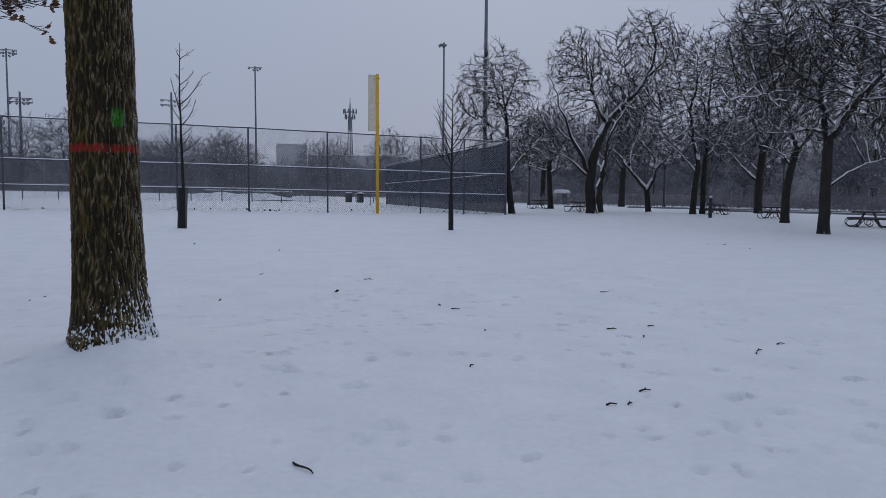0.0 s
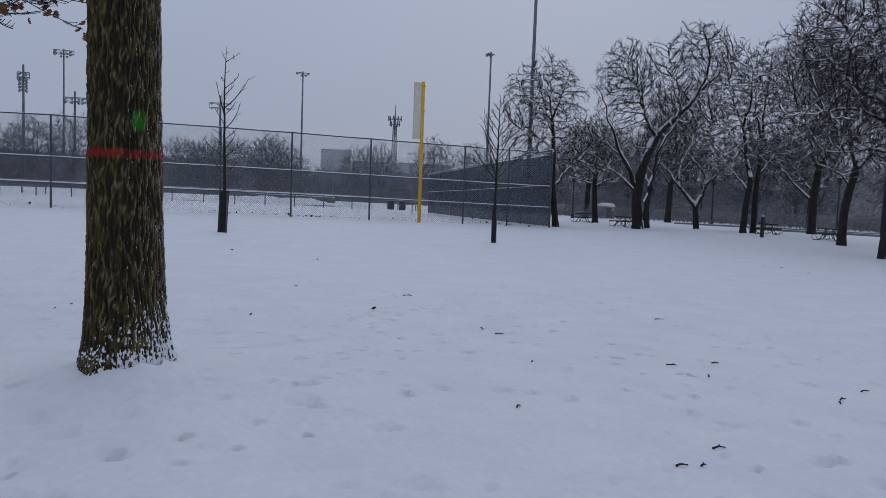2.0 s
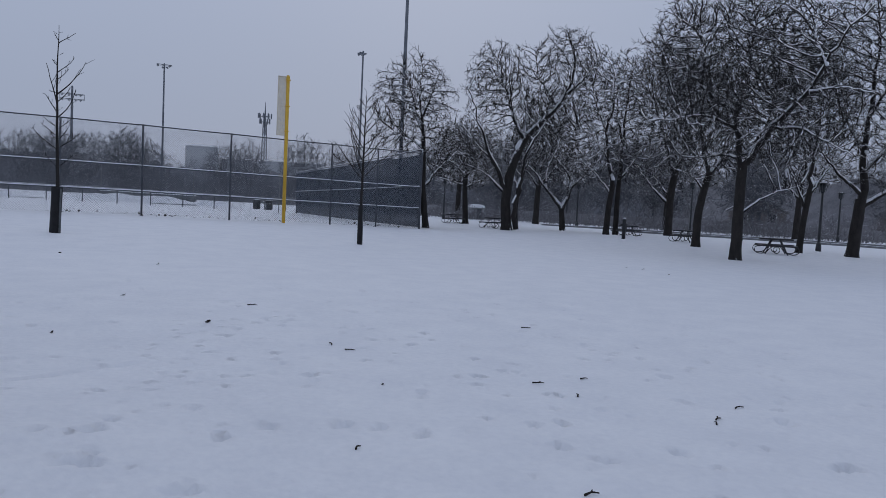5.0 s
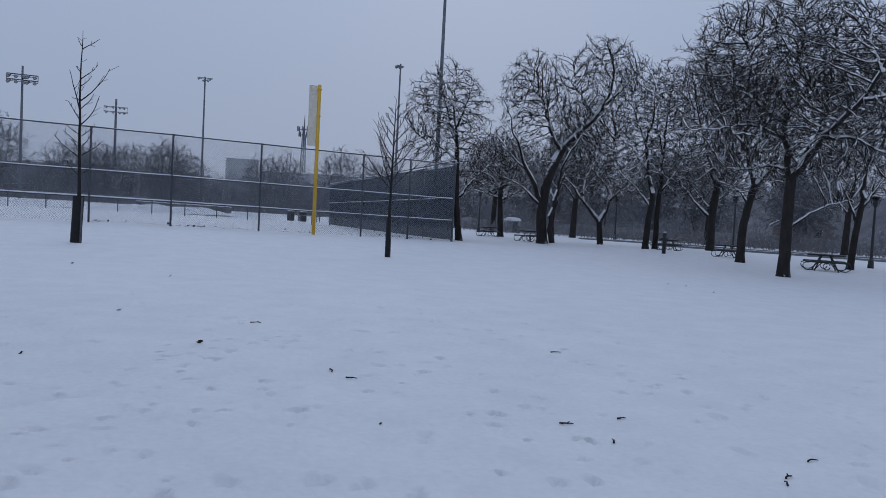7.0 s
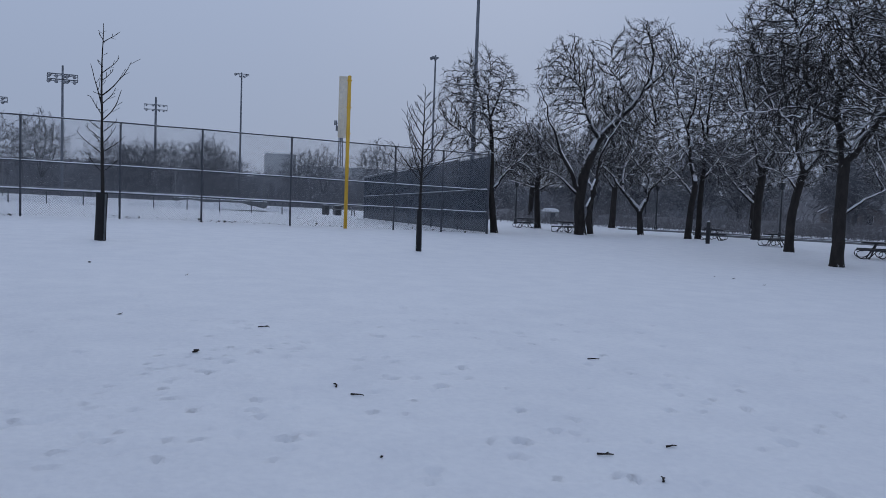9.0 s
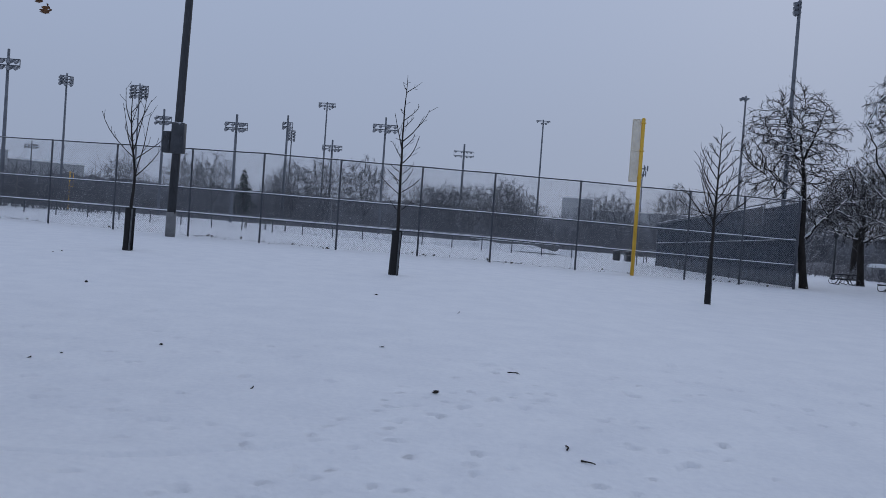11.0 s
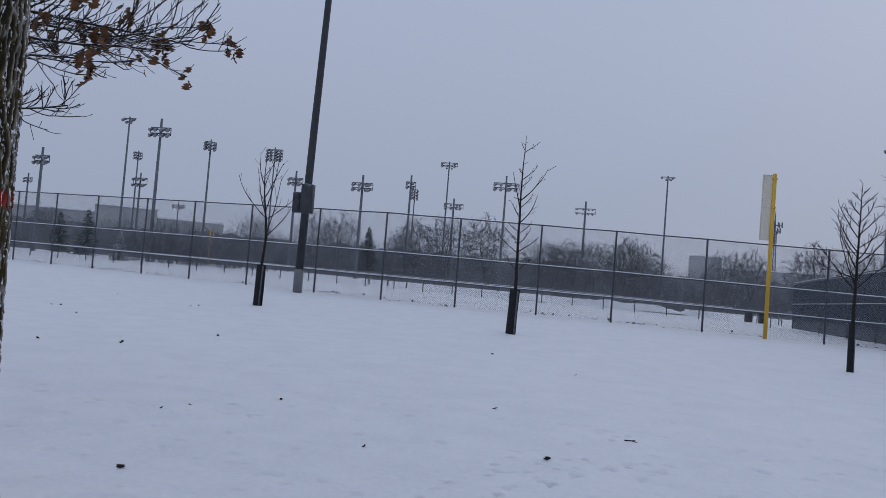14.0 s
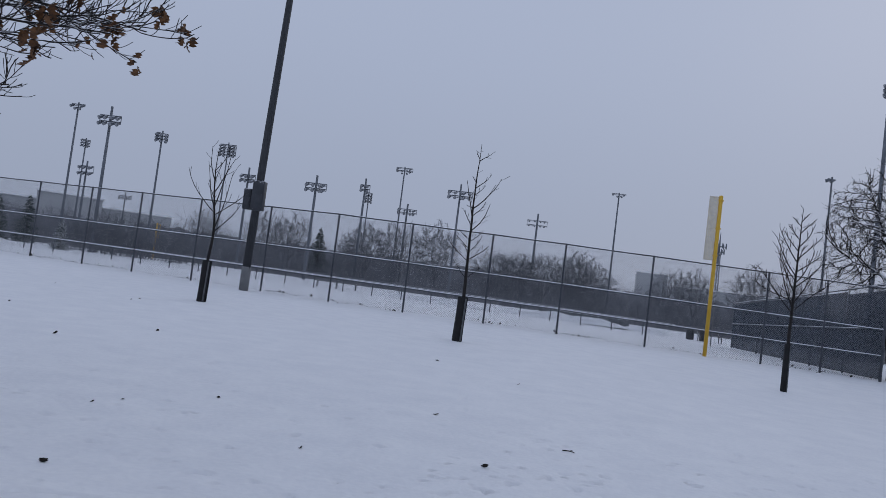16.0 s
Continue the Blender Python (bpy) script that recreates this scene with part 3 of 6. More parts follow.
bare_tree(17.4, 17.3, [
    (0.194, 0.159, [(0.00, 0.00, 0.00), (-0.01, 1.54, 0.00), (0.02, 3.31, 0.00)]),
    (0.12, 0.03, [(0.00, 3.19, 0.00), (-0.24, 4.28, 0.06), (-0.34, 5.14, 0.10), (-0.03, 5.48, 0.12), (0.33, 6.03, 0.15), (0.36, 6.53, 0.18), (-0.04, 6.99, 0.21), (-0.45, 7.42, 0.24), (-0.67, 8.04, 0.27)]),
    (0.09, 0.0225, [(-0.35, 5.06, 0.10), (-0.95, 5.43, 0.28), (-1.51, 6.00, 0.49), (-1.86, 6.47, 0.64), (-2.43, 7.09, 0.86), (-3.16, 7.89, 1.14)]),
    (0.06, 0.018, [(-0.29, 4.50, 0.06), (-0.86, 4.80, -0.24), (-1.57, 4.87, -0.57), (-2.24, 4.66, -0.89), (-2.97, 4.59, -1.22)]),
    (0.06, 0.018, [(-0.05, 3.46, 0.00), (-0.56, 3.63, 0.17), (-1.22, 3.50, 0.39), (-1.96, 3.56, 0.63)]),
    (0.13, 0.0325, [(0.06, 3.31, 0.00), (0.83, 4.42, -0.55), (1.45, 5.10, -0.93), (1.98, 5.69, -1.25), (2.20, 6.24, -1.50), (2.46, 7.00, -1.82), (3.28, 7.80, -2.30)]),
    (0.06, 0.018, [(1.80, 5.47, -1.25), (2.71, 5.66, -0.99), (3.64, 5.52, -0.72)]),
    (0.07, 0.018, [(0.85, 4.42, -0.55), (1.60, 4.46, -0.76), (2.27, 4.07, -0.97), (3.10, 3.57, -1.23)]),
    (0.07, 0.018, [(0.33, 6.03, 0.15), (0.74, 6.76, 0.53), (1.04, 7.74, 0.98), (1.07, 8.60, 1.37)]),
    (0.06, 0.018, [(-0.04, 6.99, 0.21), (0.15, 7.89, -0.10), (-0.08, 8.68, -0.38)]),
    (0.05, 0.018, [(0.09, 1.66, 0.00), (0.57, 2.10, 0.30), (1.23, 2.46, 0.65), (1.85, 2.66, 0.95)]),
    (0.06, 0.018, [(-1.51, 6.00, 0.49), (-1.38, 6.85, 0.12), (-1.58, 7.81, -0.30)]),
    (0.06, 0.018, [(2.20, 6.24, -1.50), (1.87, 7.20, -1.04), (1.92, 8.16, -0.61)]),
    (0.05, 0.018, [(0.30, 3.82, 0.00), (0.74, 4.74, -0.27), (0.83, 5.61, -0.50)])], [(-0.14, 6.95, 3.17, 2.15), (0.15, 4.91, 3.26, 1.69)], 18, 6200,
          "spreading bare tree with snow along every limb")
bare_tree(26.6, 21.6, [
    (0.149, 0.122, [(0.00, 0.00, 0.00), (0.09, 1.40, 0.00), (0.27, 2.87, 0.00)]),
    (0.1, 0.025, [(0.25, 2.80, 0.00), (0.32, 4.45, 0.08), (0.49, 6.23, 0.17), (0.55, 7.75, 0.25)]),
    (0.06, 0.018, [(0.23, 2.54, 0.00), (0.86, 3.71, 0.33), (1.51, 4.50, 0.58)]),
    (0.06, 0.018, [(0.10, 2.11, 0.00), (-0.39, 3.35, -0.27), (-0.92, 4.39, -0.51)]),
    (0.06, 0.018, [(0.34, 4.58, 0.08), (-0.12, 5.82, 0.54), (-0.44, 7.20, 1.02)])], [(0.08, 6.84, 2.02, 2.48)], 19, 1100,
          "bare tree at a picnic table with arching snowy limbs")
bare_tree(28.3, 20.2, [
    (0.27, 0.222, [(0.00, 0.00, 0.00), (0.10, 1.63, 0.00), (0.18, 2.64, 0.00)]),
    (0.19, 0.0475, [(0.18, 2.51, 0.00), (0.24, 4.39, 0.09), (0.20, 6.39, 0.19), (0.38, 7.90, 0.27), (0.41, 9.91, 0.37), (0.22, 11.27, 0.44)]),
    (0.12, 0.03, [(0.24, 2.26, 0.00), (0.99, 2.87, 0.20), (2.08, 3.73, 0.48), (3.02, 4.97, 0.79)]),
    (0.1, 0.025, [(0.17, 2.84, 0.00), (-0.67, 3.55, -0.42), (-1.30, 4.32, -0.80), (-1.70, 5.30, -1.21)]),
    (0.09, 0.0225, [(0.23, 4.59, 0.09), (-0.52, 5.81, 0.78), (-0.84, 7.09, 1.41), (-1.05, 8.53, 2.10)]),
    (0.09, 0.0225, [(0.21, 6.14, 0.19), (1.01, 7.68, -0.26), (1.32, 9.20, -0.66)]),
    (0.09, 0.0225, [(0.24, 3.89, 0.09), (1.26, 5.19, 0.88), (2.19, 6.74, 1.74)])], [(0.47, 8.66, 2.50, 3.62), (0.90, 4.80, 2.75, 1.55)], 22, 2300,
          "stout bare tree beyond a picnic table")
bare_tree(20.6, 40.6, [
    (0.18, 0.148, [(0.00, 0.00, 0.00), (-0.12, 1.80, 0.00), (-0.14, 3.04, 0.00)]),
    (0.11, 0.0275, [(-0.14, 2.97, 0.00), (-0.07, 4.46, 0.07), (-0.35, 5.87, 0.15)]),
    (0.07, 0.018, [(-0.11, 2.40, 0.00), (-0.98, 2.72, 0.26), (-1.77, 2.89, 0.48)]),
    (0.07, 0.018, [(-0.11, 2.33, 0.00), (0.79, 2.80, -0.32), (1.78, 2.85, -0.62)]),
    (0.07, 0.018, [(-0.14, 2.97, 0.00), (-1.04, 4.06, 0.34), (-1.62, 5.10, 0.62)]),
    (0.07, 0.018, [(-0.10, 2.97, 0.00), (0.73, 4.15, -0.41), (1.09, 5.40, -0.77)])], [(-0.17, 4.28, 2.05, 2.19)], 20, 1200,
          "bare tree with wide low boughs farther back in the park")
bare_tree(19.9, 34.0, [
    (0.117, 0.0962, [(0.00, 0.00, 0.00), (-0.08, 1.08, 0.00), (0.01, 2.32, 0.00)]),
    (0.08, 0.02, [(0.02, 2.26, 0.00), (0.39, 3.58, 0.07), (0.79, 4.83, 0.13)]),
    (0.06, 0.018, [(-0.01, 2.16, 0.00), (-0.38, 3.39, 0.54), (-0.59, 4.61, 1.06)])], [(0.20, 4.34, 1.17, 1.48)], 21, 500,
          "thin bare tree half hidden behind a larger trunk")
for k, (x, y) in enumerate(((32.0, 49.0), (44.0, 47.0), (46.0, 36.0), (30.0, 58.0))):
    bare_tree(x, y, [
        (0.25, 0.2, [(0, 0, 0), (0.05, 1.8, 0), (0.1, 3.2, 0)]),
        (0.15, 0.04, [(0.1, 3.0, 0), (0.4, 5.4, 0), (0.1, 7.6, 0)]),
        (0.09, 0.03, [(0.1, 3.0, 0), (-1.2, 4.6, 0), (-2.2, 6.4, 0.2)]),
        (0.09, 0.03, [(0.1, 3.0, 0), (1.4, 4.6, 0), (2.4, 6.6, 0.2)]),
        (0.08, 0.03, [(0.1, 2.9, 0), (0.2, 4.8, 1.4), (-0.4, 6.6, 2.0)])], [(0.1, 5.9, 2.9, 2.6)], 30 + k, 1300, "bare tree far back towards the park edge", twig=0.008)


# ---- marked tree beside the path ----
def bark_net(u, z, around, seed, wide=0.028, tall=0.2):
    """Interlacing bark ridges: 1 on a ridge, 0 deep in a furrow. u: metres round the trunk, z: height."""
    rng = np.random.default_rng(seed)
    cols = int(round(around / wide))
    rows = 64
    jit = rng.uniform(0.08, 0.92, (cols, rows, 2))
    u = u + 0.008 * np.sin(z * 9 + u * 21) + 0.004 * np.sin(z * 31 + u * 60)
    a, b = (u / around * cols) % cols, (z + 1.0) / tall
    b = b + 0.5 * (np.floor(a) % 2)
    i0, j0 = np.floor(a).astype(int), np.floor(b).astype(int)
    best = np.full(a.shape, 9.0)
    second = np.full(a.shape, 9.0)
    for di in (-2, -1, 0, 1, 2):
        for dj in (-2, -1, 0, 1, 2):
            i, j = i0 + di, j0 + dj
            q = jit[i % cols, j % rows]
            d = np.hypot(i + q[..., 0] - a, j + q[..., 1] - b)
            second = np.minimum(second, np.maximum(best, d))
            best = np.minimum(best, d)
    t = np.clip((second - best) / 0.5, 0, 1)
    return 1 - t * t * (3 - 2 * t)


def marked_bark():
    m = surface("furrowed_bark", (0.024, 0.0155, 0.003), (0.082, 0.054, 0.011), 12, 0.95, 1.0, 0.016, stretch=(1, 1, 0.35))
    n, l = m.node_tree.nodes, m.node_tree.links
    p = n["Principled BSDF"]
    old = p.inputs["Base Color"].links[0].from_socket
    tc, xyz = n.new("ShaderNodeTexCoord"), n.new("ShaderNodeSeparateXYZ")
    l.new(tc.outputs["Object"], xyz.inputs["Vector"])

    def calc(op, a, b=0.0, c=0.0):
        k = n.new("ShaderNodeMath")
        k.operation = op
        for s, v in zip(k.inputs, (a, b, c)):
            if isinstance(v, (int, float)):
                s.default_value = v
            else:
                l.new(v, s)
        return k.outputs["Value"]

    def ranged(v, lo, hi):
        k = n.new("ShaderNodeMapRange")
        k.inputs["From Min"].default_value, k.inputs["From Max"].default_value = lo, hi
        l.new(v, k.inputs["Value"])
        return k.outputs["Result"]

    def spots(scale, stretch):
        mp, t = n.new("ShaderNodeMapping"), n.new("ShaderNodeTexNoise")
        mp.inputs["Scale"].default_value = stretch
        l.new(tc.outputs["Object"], mp.inputs["Vector"])
        l.new(mp.outputs["Vector"], t.inputs["Vector"])
        t.inputs["Scale"].default_value, t.inputs["Detail"].default_value = scale, 5
        return t.outputs["Fac"]

    def over(colour, mask, base):
        k = n.new("ShaderNodeMix")
        k.data_type = "RGBA"
        k.inputs["B"].default_value = rgb(colour)
        l.new(mask, k.inputs["Factor"])
        l.new(base, k.inputs["A"])
        return k.outputs["Result"]

    grain = spots(34, (1, 1, 0.25))
    moss = ranged(spots(3.0, (1, 1, 0.6)), 0.45, 0.65)
    base = over((0.062, 0.046, 0.006), calc("MULTIPLY", moss, 0.75), old)
    # weathered ridge tops; shade of the furrows painted dark by the relief value
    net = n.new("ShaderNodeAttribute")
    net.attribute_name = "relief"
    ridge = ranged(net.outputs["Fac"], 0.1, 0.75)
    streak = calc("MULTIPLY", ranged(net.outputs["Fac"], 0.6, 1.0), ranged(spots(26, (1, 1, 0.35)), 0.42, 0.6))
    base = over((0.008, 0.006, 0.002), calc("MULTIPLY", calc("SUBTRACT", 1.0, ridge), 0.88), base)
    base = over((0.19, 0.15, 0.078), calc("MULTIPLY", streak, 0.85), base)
    # red band and green blaze, sprayed on
    wob = calc("MULTIPLY_ADD", spots(11, (1, 1, 1)), 0.05, -0.025)
    dz = calc("ABSOLUTE", calc("SUBTRACT", calc("ADD", xyz.outputs["Z"], wob), 1.19))
    red = calc("MULTIPLY", ranged(dz, 0.032, 0.018), ranged(grain, 0.34, 0.52))
    base = over((0.26, 0.016, 0.009), red, base)
    gx = calc("MULTIPLY", calc("SUBTRACT", xyz.outputs["X"], 0.06), 20.0)
    gz = calc("MULTIPLY", calc("SUBTRACT", xyz.outputs["Z"], 1.375), 15.0)
    gd = calc("ADD", calc("MULTIPLY", gx, gx), calc("MULTIPLY", gz, gz))
    front = ranged(xyz.outputs["Y"], 0.02, -0.02)
    green = calc("MULTIPLY", calc("MULTIPLY", ranged(gd, 1.2, 0.2), ranged(grain, 0.40, 0.60)), front)
    base = over((0.02, 0.20, 0.008), green, base)
    # driven snow held by the furrows of the side facing the wind, and round the foot
    geo, nx = n.new("ShaderNodeNewGeometry"), n.new("ShaderNodeSeparateXYZ")
    l.new(geo.outputs["Normal"], nx.inputs["Vector"])
    wind = calc("ADD", calc("MULTIPLY", nx.outputs["X"], 0.165), calc("MULTIPLY", nx.outputs["Y"], 0.165))
    rime = calc("MULTIPLY", calc("MULTIPLY", ranged(net.outputs["Fac"], 0.5, 0.95), ranged(spots(24, (1, 1, 0.3)), 0.36, 0.56)), ranged(wind, -0.09, 0.09))
    base = over((0.40, 0.39, 0.37), calc("MULTIPLY", rime, 0.7), base)
    foot = calc("MULTIPLY", ranged(xyz.outputs["Z"], 0.42, 0.02), ranged(spots(9, (1, 1, 2.2)), 0.2, 0.52))
    lodge = calc("MULTIPLY_ADD", nx.outputs["Z"], 0.16, calc("MULTIPLY_ADD", foot, 0.36, calc("MULTIPLY_ADD", ridge, -0.09, wind)))
    cling = ranged(calc("ADD", lodge, spots(78, (1, 1, 0.6))), 0.645, 0.685)
    base = over((0.80, 0.81, 0.84), cling, base)
    l.new(base, p.inputs["Base Color"])
    return m


def marked_tree():
    x, y = -4.393, 3.775
    z0 = 0.0
    e = thing("oak_tree", (x, y, z0), "thick furrowed tree trunk with a sprayed red band and green mark", "tree")
    A, H = 380, 420
    ang = np.linspace(0, math.tau, A, endpoint=False)[None].repeat(H, 0)
    z = np.concatenate([np.linspace(-0.15, 2.7, H - 50), np.linspace(2.73, 7.0, 50)])[:, None].repeat(A, 1)
    up = np.clip(z, 0, 9)
    r = 0.175 + 0.04 * np.exp(-up / 0.9) + 0.032 * np.exp(-up / 0.28) + 0.018 * np.exp(-up / 0.1) - 0.004 * np.clip(z - 2.2, 0, 9)
    r = r * (1 + 0.025 * np.sin(ang * 3 + 0.8) + 0.02 * np.sin(ang * 2 + z * 0.4))
    r = r + 0.017 * np.exp(-np.clip(z, 0, 9) / 0.2) * np.sin(ang * 5 + 0.5)
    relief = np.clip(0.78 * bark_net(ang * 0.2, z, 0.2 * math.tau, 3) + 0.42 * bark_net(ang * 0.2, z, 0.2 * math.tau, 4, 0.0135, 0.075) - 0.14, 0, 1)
    coarse = np.sin(ang * 23 + 3 * np.sin(z * 1.7) + z * 4) * np.sin(z * 11 + 5 * np.sin(ang * 4))
    r = r + 0.016 * (relief - 0.6) + 0.003 * coarse + 0.0022 * np.sin(z * 83 + 6 * np.sin(ang * 17)) * np.sin(ang * 61 + 7 * np.sin(z * 23))
    r = r - 0.1 * np.exp(-up / 1.4) * np.clip(np.cos(ang - 1.15), 0, 1) ** 3
    r = r + 0.022 * np.clip(np.cos(ang - 3.84), 0, 1) ** 2
    lean = 0.04 * z
    v = np.stack([r * np.cos(ang) - lean * 0.3, r * np.sin(ang), z], axis=-1).reshape(-1, 3)
    i = (np.arange(H - 1)[:, None] * A + np.arange(A)[None]).ravel()
    j = (np.arange(H - 1)[:, None] * A + (np.arange(A)[None] + 1) % A).ravel()
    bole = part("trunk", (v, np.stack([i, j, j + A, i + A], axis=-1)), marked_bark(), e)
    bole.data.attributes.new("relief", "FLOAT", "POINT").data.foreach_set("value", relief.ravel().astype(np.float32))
    rng = np.random.default_rng(44)
    P, R = [], []
    for k in range(5):
        a = k * 1.26 + 0.3
        d = np.array([math.cos(a), math.sin(a), 1.1])
        q, o = [np.array([0, 0, 5.2 + 0.3 * k])], None
        for s in range(9):
            q.append(q[-1] + d * 0.38)
            d = d + rng.normal(size=3) * 0.16
        P.append(q)
        R.append(np.linspace(0.11, 0.03, 10))
    P, R = np.array(P), np.array(R)
    for k in range(5):
        part("limb", tubes(P[k:k + 1], R[k:k + 1], 8), BARK, e)
    P1, R1 = sprout(rng, P, R, 7, 0.3, (30, 60), 0.45, 6, 0.18, 0.1, 0.5)
    P2, R2 = sprout(rng, P1, R1, 7, 0.2, (30, 65), 0.5, 4, 0.2, 0.05, 0.5)
    part("crown", join([tubes(P1, R1, 5), tubes(P2, R2, 3)]), TWIG, e)
    # snow banked against the foot
    a2 = np.linspace(0, math.tau, 64, endpoint=False)[None].repeat(12, 0)
    k2 = np.linspace(0, 1, 12)[:, None].repeat(64, 1)
    rad = 0.25 + 0.38 * k2 + 0.03 * np.sin(a2 * 4) + 0.02 * np.sin(a2 * 7 + 1)
    hh = (0.025 + 0.035 * np.maximum(np.cos(a2 + 0.9), 0) + 0.012 * np.sin(a2 * 9)) * (1 - k2) ** 2 - 0.02 * k2 - 0.005
    X, Y = rad * np.cos(a2), rad * np.sin(a2)
    zz = height(X + x, Y + y) - z0 + hh
    i = (np.arange(11)[:, None] * 64 + np.arange(64)[None]).ravel()
    j = (np.arange(11)[:, None] * 64 + (np.arange(64)[None] + 1) % 64).ravel()
    part("snow_bank", (np.stack([X, Y, zz], axis=-1).reshape(-1, 3), np.stack([i, i + 64, j + 64, j], axis=-1)), SNOW, e, "snow banked round the foot of the trunk")


marked_tree()


# ---- leafy boughs of the neighbouring tree ----
def leaf_geo(rng, size):
    """A curled, lobed dead leaf."""
    n, rows = 7, []
    wide = (0.06, 0.42, 0.2, 0.5, 0.24, 0.36, 0.03)
    curl = rng.uniform(0.5, 1.6)
    for i in range(n):
        t = i / (n - 1)
        bend = curl * t
        zz, yy = -math.sin(bend) / curl, (1 - math.cos(bend)) / curl
        w = wide[i] * rng.uniform(0.8, 1.2)
        rows.append([(-w, yy + 0.35 * w, zz), (-w * 0.4, yy + 0.06, zz), (w * 0.4, yy + 0.06, zz), (w, yy + 0.3 * w, zz)])
    v = np.array(rows).reshape(-1, 3) * size
    f = [(4 * i + j, 4 * i + j + 1, 4 * i + j + 5, 4 * i + j + 4) for i in range(n - 1) for j in range(3)]
    return v, np.array(f)


def turned(geo, rz, rx, at):
    m = np.array(Euler((rx, 0, rz)).to_matrix())
    return geo[0] @ m.T + np.array(at), geo[1]


def leafy_tree():
    rng = np.random.default_rng(77)
    x, y = -9.6, 6.7
    b = on(x, y, 0.1)
    e = thing("oak_tree", b, "bare oak whose drooping boughs keep some dead leaves", "tree")
    trunk = np.array([[0, 0, 0], [0.05, 0, 1.5], [0.0, 0.1, 3.2], [0.1, 0, 5.0], [0.0, 0, 7.5]], float)
    part("trunk", tube(trunk, [0.34, 0.24, 0.21, 0.17, 0.08], 12), BARK, e)
    spec = (((0, 0.1, 3.0), (1.3, 0.0, 3.4), (2.5, -0.15, 3.35), (3.6, -0.25, 3.15), (4.45, -0.3, 3.12)),
            ((0, 0.0, 3.2), (1.4, 0.2, 3.7), (2.7, 0.2, 3.6), (3.8, 0.1, 3.4), (4.55, 0.0, 3.25)),
            ((0, 0.1, 2.8), (1.3, -0.2, 3.15), (2.4, -0.35, 3.15), (3.3, -0.5, 3.0), (4.1, -0.6, 2.95)),
            ((0, 0.1, 3.1), (1.3, 0.1, 3.5), (2.5, 0.05, 3.45), (3.5, -0.1, 3.3), (4.3, -0.2, 3.28)),
            ((0, 0.0, 2.6), (1.2, 0.3, 2.9), (2.0, 0.35, 2.85), (2.8, 0.3, 2.75), (3.4, 0.2, 2.78)))
    P, R = [], []
    for k, s in enumerate(spec):
        q, rr = limb_line([(a, c, bb) for a, bb, c in s], 0.034, 0.006, 14, rng, 0.025, np.array([1.0, 0, 0]), np.array([0, 1.0, 0]))
        q[:, 2] -= 0.365
        P.append(q)
        R.append(rr)
        part("bough", tubes(q[None], rr[None], 6), BARK, e)
    P, R = np.array(P), np.array(R)
    P1, R1 = sprout(rng, P, R, 40, 0.4, (16, 50), 0.15, 8, 0.1, 0.10, 0.6)
    P2, R2 = sprout(rng, P1, R1, 4, 0.25, (22, 50), 0.42, 6, 0.07, 0.26, 0.65)
    tagged(part("twig_spray", join([tubes(P1, np.maximum(R1, 0.0045), 4), tubes(P2, np.maximum(R2, 0.003), 3)]), TWIG, e), kind="stuff")
    spots = [P1[i, -1] for i in range(1, len(P1), 5) if P1[i, -1][0] > 2.4 and i < 160] + [P[k, -1] for k in (0, 2)]
    for q in spots:
        bunch = []
        for j in range(rng.integers(4, 12)):
            g = leaf_geo(rng, rng.uniform(0.055, 0.1))
            bunch.append(turned(g, rng.uniform(0, 6.3), rng.uniform(-0.6, 0.6), q + rng.normal(size=3) * np.array([0.03, 0.03, 0.045])))
        tagged(part("dead_foliage", join(bunch), LEAF, e, "curled brown dead leaves"), "curled brown dead leaves", kind="stuff")


leafy_tree()


